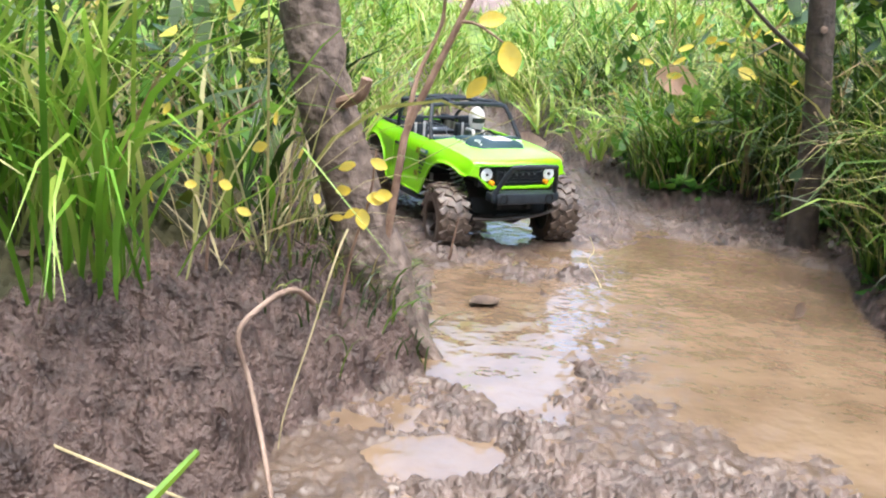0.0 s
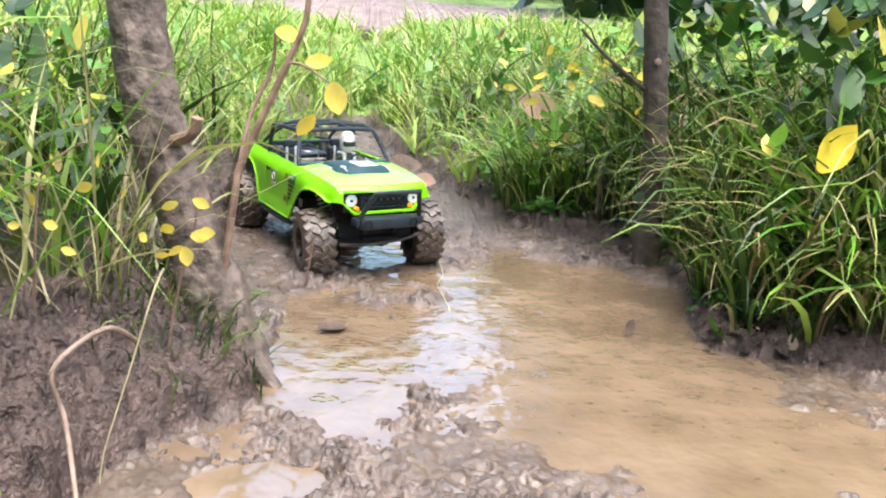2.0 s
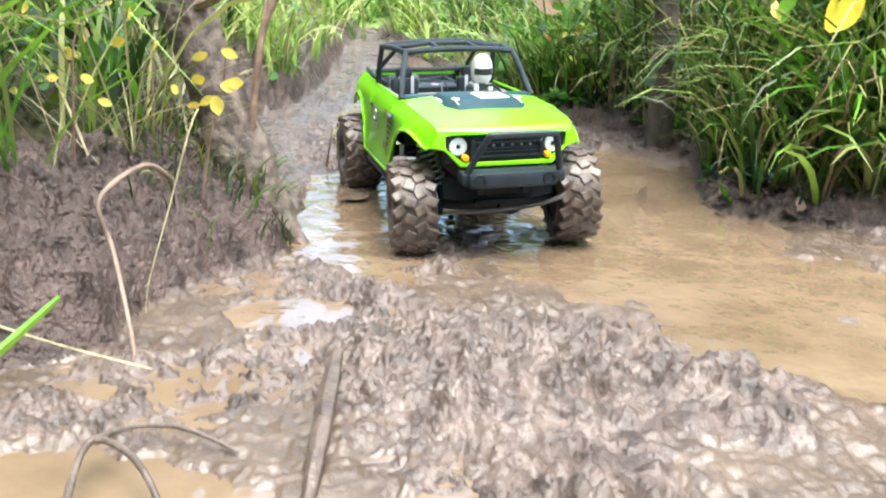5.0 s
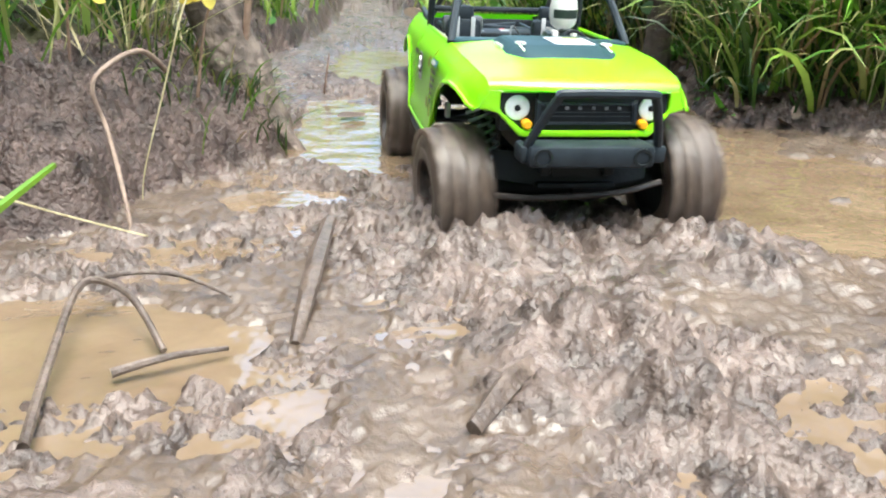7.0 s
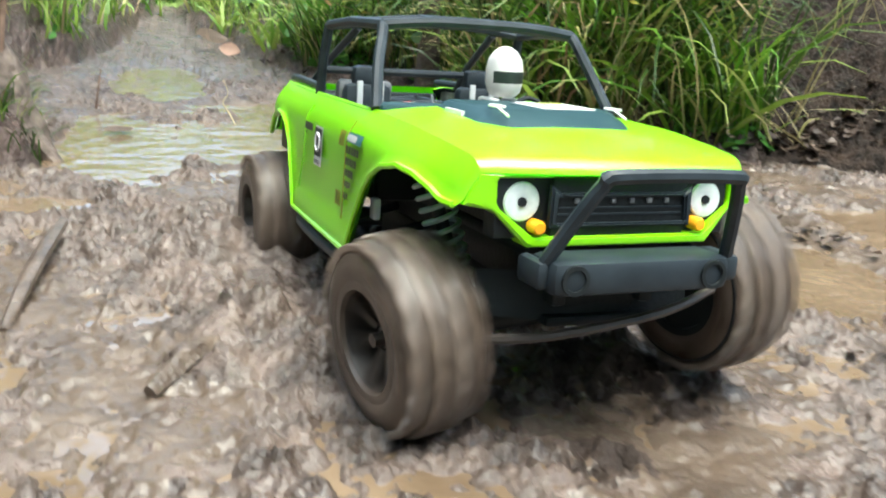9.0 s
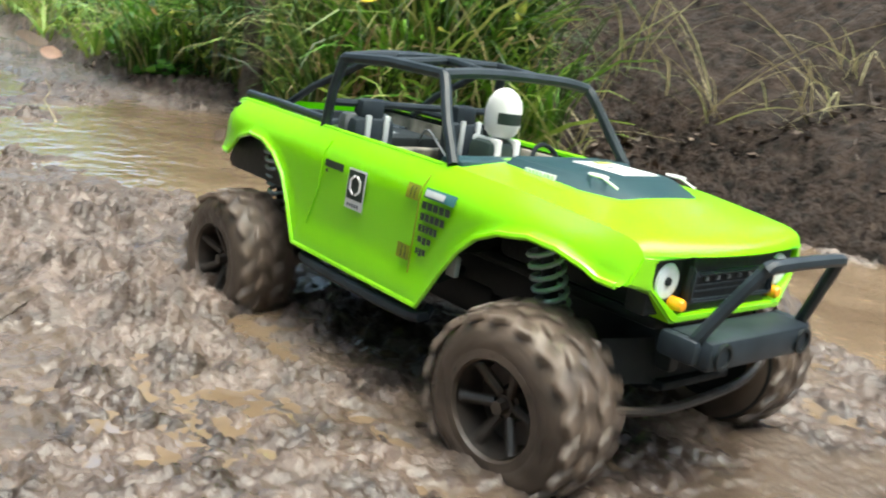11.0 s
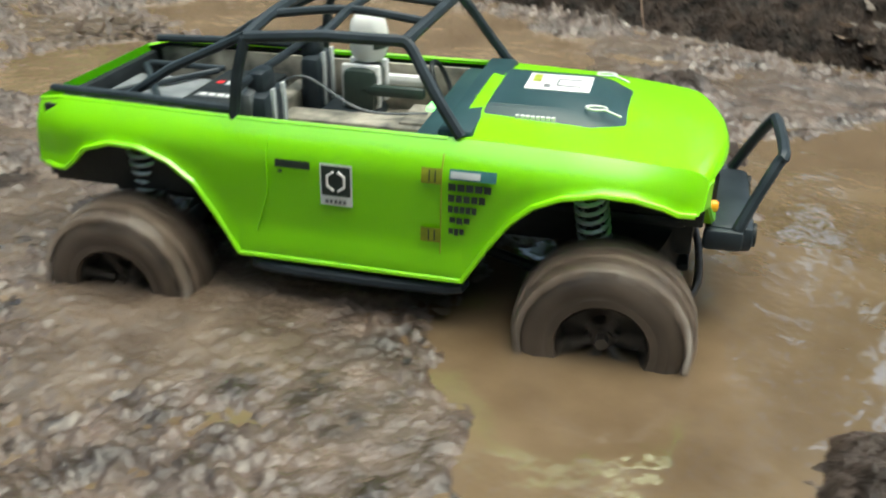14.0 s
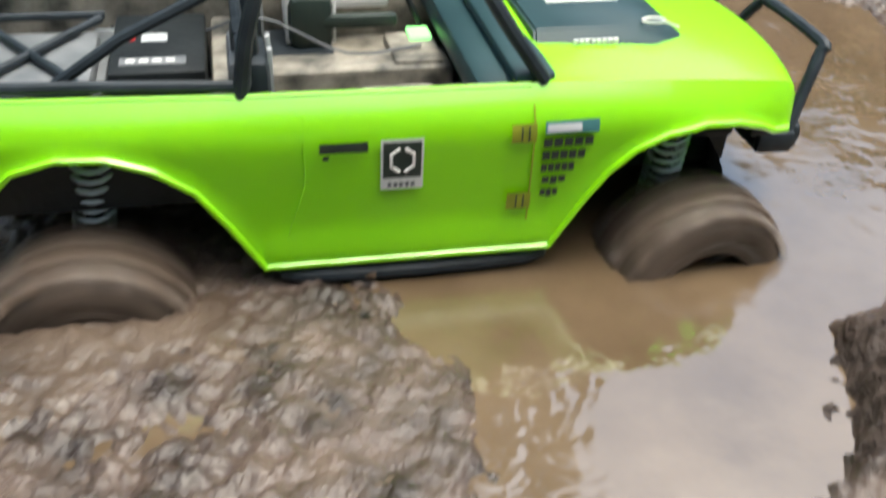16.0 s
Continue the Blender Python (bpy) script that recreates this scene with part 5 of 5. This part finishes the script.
def put_leaf(parent, at, length, width, rx, ry, rz, mat, name="leaf", label=""):
    ob = part(name, leaf_mesh(length, width), mat, parent, label)
    ob.matrix_basis = pose(*at, rx, ry, rz)
    return ob


put_leaf(stem, (0.046, 0.856, 0.302), 0.032, 0.022, 60, 75, -20, YELLOW)
put_leaf(stem, (0.030, 0.858, 0.268), 0.028, 0.016, 40, 50, 150, YELLOW)
put_leaf(stem, (-0.012, 0.895, 0.345), 0.026, 0.018, 60, 10, 10, YELLOW)
put_leaf(stem, (0.02, 0.862, 0.318), 0.026, 0.015, 70, -10, 10, YELLOW)

# weed with round yellow leaves in front of the tree
weed = thing("weed", "small weed with round pale yellow autumn leaves", "plant")
part("stem", tube(bmesh.new(), curve([(-0.085, 0.74, 0.07), (-0.075, 0.735, 0.13), (-0.062, 0.732, 0.175), (-0.058, 0.73, 0.215)], 5), 0.0016, 6, 0.0008), TWIG, weed)
for at, ln, w, r in (((-0.064, 0.728, 0.176), 0.022, 0.015, (70, 5, 10)), ((-0.078, 0.728, 0.182), 0.019, 0.014, (60, 20, 160)), ((-0.058, 0.728, 0.178), 0.021, 0.014, (75, -5, -5)), ((-0.068, 0.722, 0.168), 0.024, 0.016, (70, 80, 0)),
                     ((-0.074, 0.728, 0.203), 0.020, 0.011, (75, 20, 190)), ((-0.062, 0.728, 0.207), 0.021, 0.012, (75, 25, 5)), ((-0.082, 0.728, 0.158), 0.016, 0.010, (60, 5, 185)), ((-0.070, 0.730, 0.165), 0.02, 0.016, (50, 30, 200))):
    put_leaf(weed, at, ln * 0.72, w * 0.72, *r, YELLOW)
weed2 = thing("weed", "spindly weed with scattered yellow leaves on the bank", "plant")
part("stem", tube(bmesh.new(), curve([(-0.20, 0.745, 0.08), (-0.195, 0.74, 0.15), (-0.185, 0.735, 0.22), (-0.15, 0.73, 0.25)], 5), 0.0016, 6, 0.0008), TWIG, weed2)
for k, (x, z) in enumerate(((-0.212, 0.178), (-0.188, 0.178), (-0.185, 0.232), (-0.192, 0.205), (-0.220, 0.205), (-0.150, 0.21), (-0.115, 0.212), (-0.14, 0.24), (-0.235, 0.235), (-0.17, 0.16), (-0.11, 0.172), (-0.25, 0.165))):
    put_leaf(weed2, (x, 0.73 + 0.012 * (k % 3), z), 0.010 + 0.003 * (k % 2), 0.007 + 0.002 * (k % 3), 65, 20 * (k % 4), 40 * k, YELLOW)

# single leaves caught in the bank grass
for at, ln, w, r, mat, label in (((0.395, 1.835, 0.225), 0.088, 0.062, (70, 10, 5), PINK, "large pale pinkish-brown dead leaf caught in the grass"),
                                 ((0.579, 0.93, 0.230), 0.068, 0.040, (75, -50, 15), BRIGHTY, "bright yellow leaf hanging among the grass"),
                                 ((0.545, 1.36, 0.135), 0.03, 0.022, (70, -25, 10), BLUEG, "rounded pale green leaf"),
                                 ((0.535, 1.355, 0.118), 0.03, 0.022, (70, 0, 190), BLUEG, "rounded pale green leaf"),
                                 ((0.66, 1.15, 0.15), 0.05, 0.034, (75, 40, 30), LITTER, "curled brown dead leaf on the bank"),
                                 ((0.15, 2.1, 0.05), 0.09, 0.05, (40, 10, 30), LITTER, "brown dead leaf at the trail's edge"),
                                 ((0.205, 2.0, 0.03), 0.05, 0.035, (50, 10, -20), PINK, "pale dead leaf at the trail's edge"),
                                 ((0.414, 1.02, 0.004), 0.022, 0.014, (60, -50, 40), LITTER, "small dark dead leaf standing in the water"),
                                 ((0.035, 1.0, 0.003), 0.04, 0.028, (4, 0, 30), LITTER, "dull yellowed leaf floating on the puddle")):
    tagged(put_leaf(None, at, ln, w, *r, mat, "dead_leaf" if mat in (LITTER, PINK) else "leaf"), label, "leaf")
for k in range(26):
    x, y = rng.uniform(0.36, 0.62), rng.uniform(1.5, 2.0)
    tagged(put_leaf(None, (x, y, 0.22 + rng.uniform(0, 0.12)), rng.uniform(0.018, 0.034), rng.uniform(0.012, 0.022), rng.uniform(20, 80), rng.uniform(-30, 30), rng.uniform(0, 360), YELLOW), "yellowing bramble leaf on the bank", "leaf", "bramble leaves")
plant = thing("herb", "low rosette of blue-green lobed leaves at the mud's edge", "plant")
for k in range(11):
    a = 33 * k
    put_leaf(plant, (0.57 + 0.012 * math.cos(k), 1.025 + 0.012 * math.sin(k), 0.030 + 0.002 * (k % 4)), 0.034, 0.022, 10, -12 - 6 * (k % 3), a, BLUEG)
for k in range(5):
    put_leaf(plant, (0.523, 1.0, 0.016), 0.030, 0.006, 30, -50 + 14 * k, 200 + 20 * k, HERB)

# sticks and the arching root
root = tagged(part("root_stick", tube(bmesh.new(), curve([(-0.096, 0.665, 0.105), (-0.107, 0.635, 0.124), (-0.125, 0.612, 0.118), (-0.138, 0.597, 0.101), (-0.130, 0.597, 0.068), (-0.114, 0.56, 0.044), (-0.098, 0.52, 0.014), (-0.092, 0.50, -0.01)], 6), 0.0024, 8, 0.0015), ROOT),
              "pale curved root arching over the muddy bank", "root")
tagged(part("stick", trunk_mesh([(0.046, 0.512, 0.018), (0.042, 0.45, 0.016), (0.039, 0.39, 0.012), (0.035, 0.332, 0.0)], [0.0042, 0.0058, 0.0054, 0.004], 10, 0.35), WETSTICK), "short wet stick half sunk in mud", "stick")
tagged(part("stick", tube(tube(bmesh.new(), curve([(-0.070, 0.22, 0.006), (-0.081, 0.293, 0.014), (-0.089, 0.375, 0.022), (-0.060, 0.362, 0.020), (-0.033, 0.320, 0.004)], 5), 0.0028, 8, 0.0018), curve([(-0.089, 0.378, 0.022), (-0.067, 0.404, 0.018), (-0.038, 0.402, 0.016), (-0.008, 0.393, 0.006)], 4), 0.0019, 8, 0.0012), WETSTICK), "forked muddy twig lying on the mud", "stick")
tagged(part("stick", tube(bmesh.new(), curve([(-0.052, 0.290, 0.006), (-0.026, 0.302, 0.009), (0.001, 0.318, 0.006)], 5), 0.0028, 8, 0.0014), WETSTICK), "thin wet stick lying in tan slurry", "stick")
tagged(part("stick", tube(bmesh.new(), curve([(0.205, 1.10, -0.006), (0.195, 1.125, 0.012), (0.186, 1.135, 0.026), (0.193, 1.138, 0.040), (0.186, 1.14, 0.058)], 5), 0.0009, 6, 0.0006), STRAW), "thin curly straw standing in the water", "stick")
tagged(part("stick", tube(bmesh.new(), curve([(0.008, 1.19, -0.004), (0.013, 1.182, 0.03), (0.018, 1.18, 0.062)], 4), 0.0018, 6, 0.001), TWIG), "thin twig upright in the water", "stick")
tagged(part("stick", trunk_mesh([(0.122, 0.228, 0.006), (0.142, 0.258, 0.013), (0.160, 0.286, 0.010)], [0.004, 0.0055, 0.004], 10, 0.4), WETSTICK), "muddy stick lying in churned mud", "stick")
for pts, r, mat, label in (([(-0.070, 0.650, 0.168), (-0.077, 0.643, 0.149), (-0.093, 0.634, 0.09), (-0.110, 0.625, 0.03), (-0.114, 0.622, 0.0)], 0.0010, STRAW, "long pale grass stalk bent to the mud"),
                           ([(-0.36, 0.545, 0.075), (-0.25, 0.52, 0.055), (-0.15, 0.50, 0.03), (-0.08, 0.495, 0.012)], 0.0012, STRAW, "pale grass stalk lying across the mud"),
                           ([(-0.18, 0.43, 0.03), (-0.155, 0.47, 0.05), (-0.14, 0.5, 0.062)], 0.004, GRASS, "broad green grass blade lying on the mud"),
                           ([(-0.32, 0.72, 0.12), (-0.25, 0.66, 0.10), (-0.22, 0.60, 0.06)], 0.003, STRAW, "straw blade hanging down the bank"),
                           ([(1.34, 0.25, 0.17), (1.24, 0.21, 0.11), (1.17, 0.17, 0.05)], 0.0015, TWIG, "thin bare twig leaning off the bank")):
    tagged(part("grass_stalk", tube(bmesh.new(), curve(pts, 5), r, 5, r * 0.5), mat), label, "stalk")


pick = random.Random(5)
for k in range(26):
    x, y = pick.uniform(1.18, 1.75), pick.uniform(-0.25, 0.85)
    h, a, ln = float(height_at(x, y)[0]), pick.uniform(0, 6.28), pick.uniform(0.03, 0.09)
    far_end = (x + ln * math.cos(a), y + ln * math.sin(a))
    pts = [(x, y, h + 0.004), ((x + far_end[0]) / 2 + pick.uniform(-0.01, 0.01), (y + far_end[1]) / 2, float(height_at((x + far_end[0]) / 2, (y + far_end[1]) / 2)[0]) + pick.uniform(0.004, 0.012)), (*far_end, float(height_at(*far_end)[0]) + 0.004)]
    tagged(part("root_twig", tube(bmesh.new(), curve(pts, 4), pick.uniform(0.0008, 0.002), 6, 0.0006), (TWIG, WETSTICK)[k % 2]), "thin bare root lying on the brown bank", "root", "bank roots")

log = tagged(part("log", trunk_mesh([(-1.25, 5.7, 0.30), (-0.6, 5.75, 0.30), (0.15, 5.8, 0.30)], [0.06, 0.055, 0.05], 12, 0.2), BARK), "fallen grey log lying in the far grass", "log")


# ---- what moves ----
def motions():
    walk(truck, [(t, pose(x, y, z, r, p, h)) for t, x, y, z, h, p, r in TRUCK])
    speed_t = [0, 2.4, 2.6, 5.2, 7.2, 8.2, 8.5, 9.0, 10.8, 11.6, 12.0, 16.0]
    speed_v = [0, 0, 150, 200, 1600, 1600, 600, 1600, 520, 520, 1500, 1700]
    at = [r[0] for r in AXLE]
    n = 480
    for axle, x in AXLES:
        rows = []
        for i in range(121):
            t = 16.0 * i / 120
            lift, tip = (lerp(t, at, [r[k] for r in AXLE]) for k in ((1, 2) if x > 0 else (4, 5)))
            rows.append((t, pose(x, 0, WHEEL_Z + lift, tip)))
        walk(axle, rows)
    for w, x, y in WHEELS:
        turned, rows = 40 * y / abs(y) + 300 * x, []
        for i in range(n + 1):
            t = 16.0 * i / n
            turned += lerp(t, speed_t, speed_v) * 16.0 / n
            lift, tip = (lerp(t, at, [r[k] for r in AXLE]) for k in ((1, 2) if x > 0 else (4, 5)))
            st = lerp(t, at, [r[3] for r in AXLE]) if x > 0 else 0
            rows.append((t, pose(x, 0, WHEEL_Z + lift, tip) @ pose(0, y, 0, 0, 0, st) @ pose(0, 0, 0, 0, turned, 0)))
        walk(w, rows)


motions()
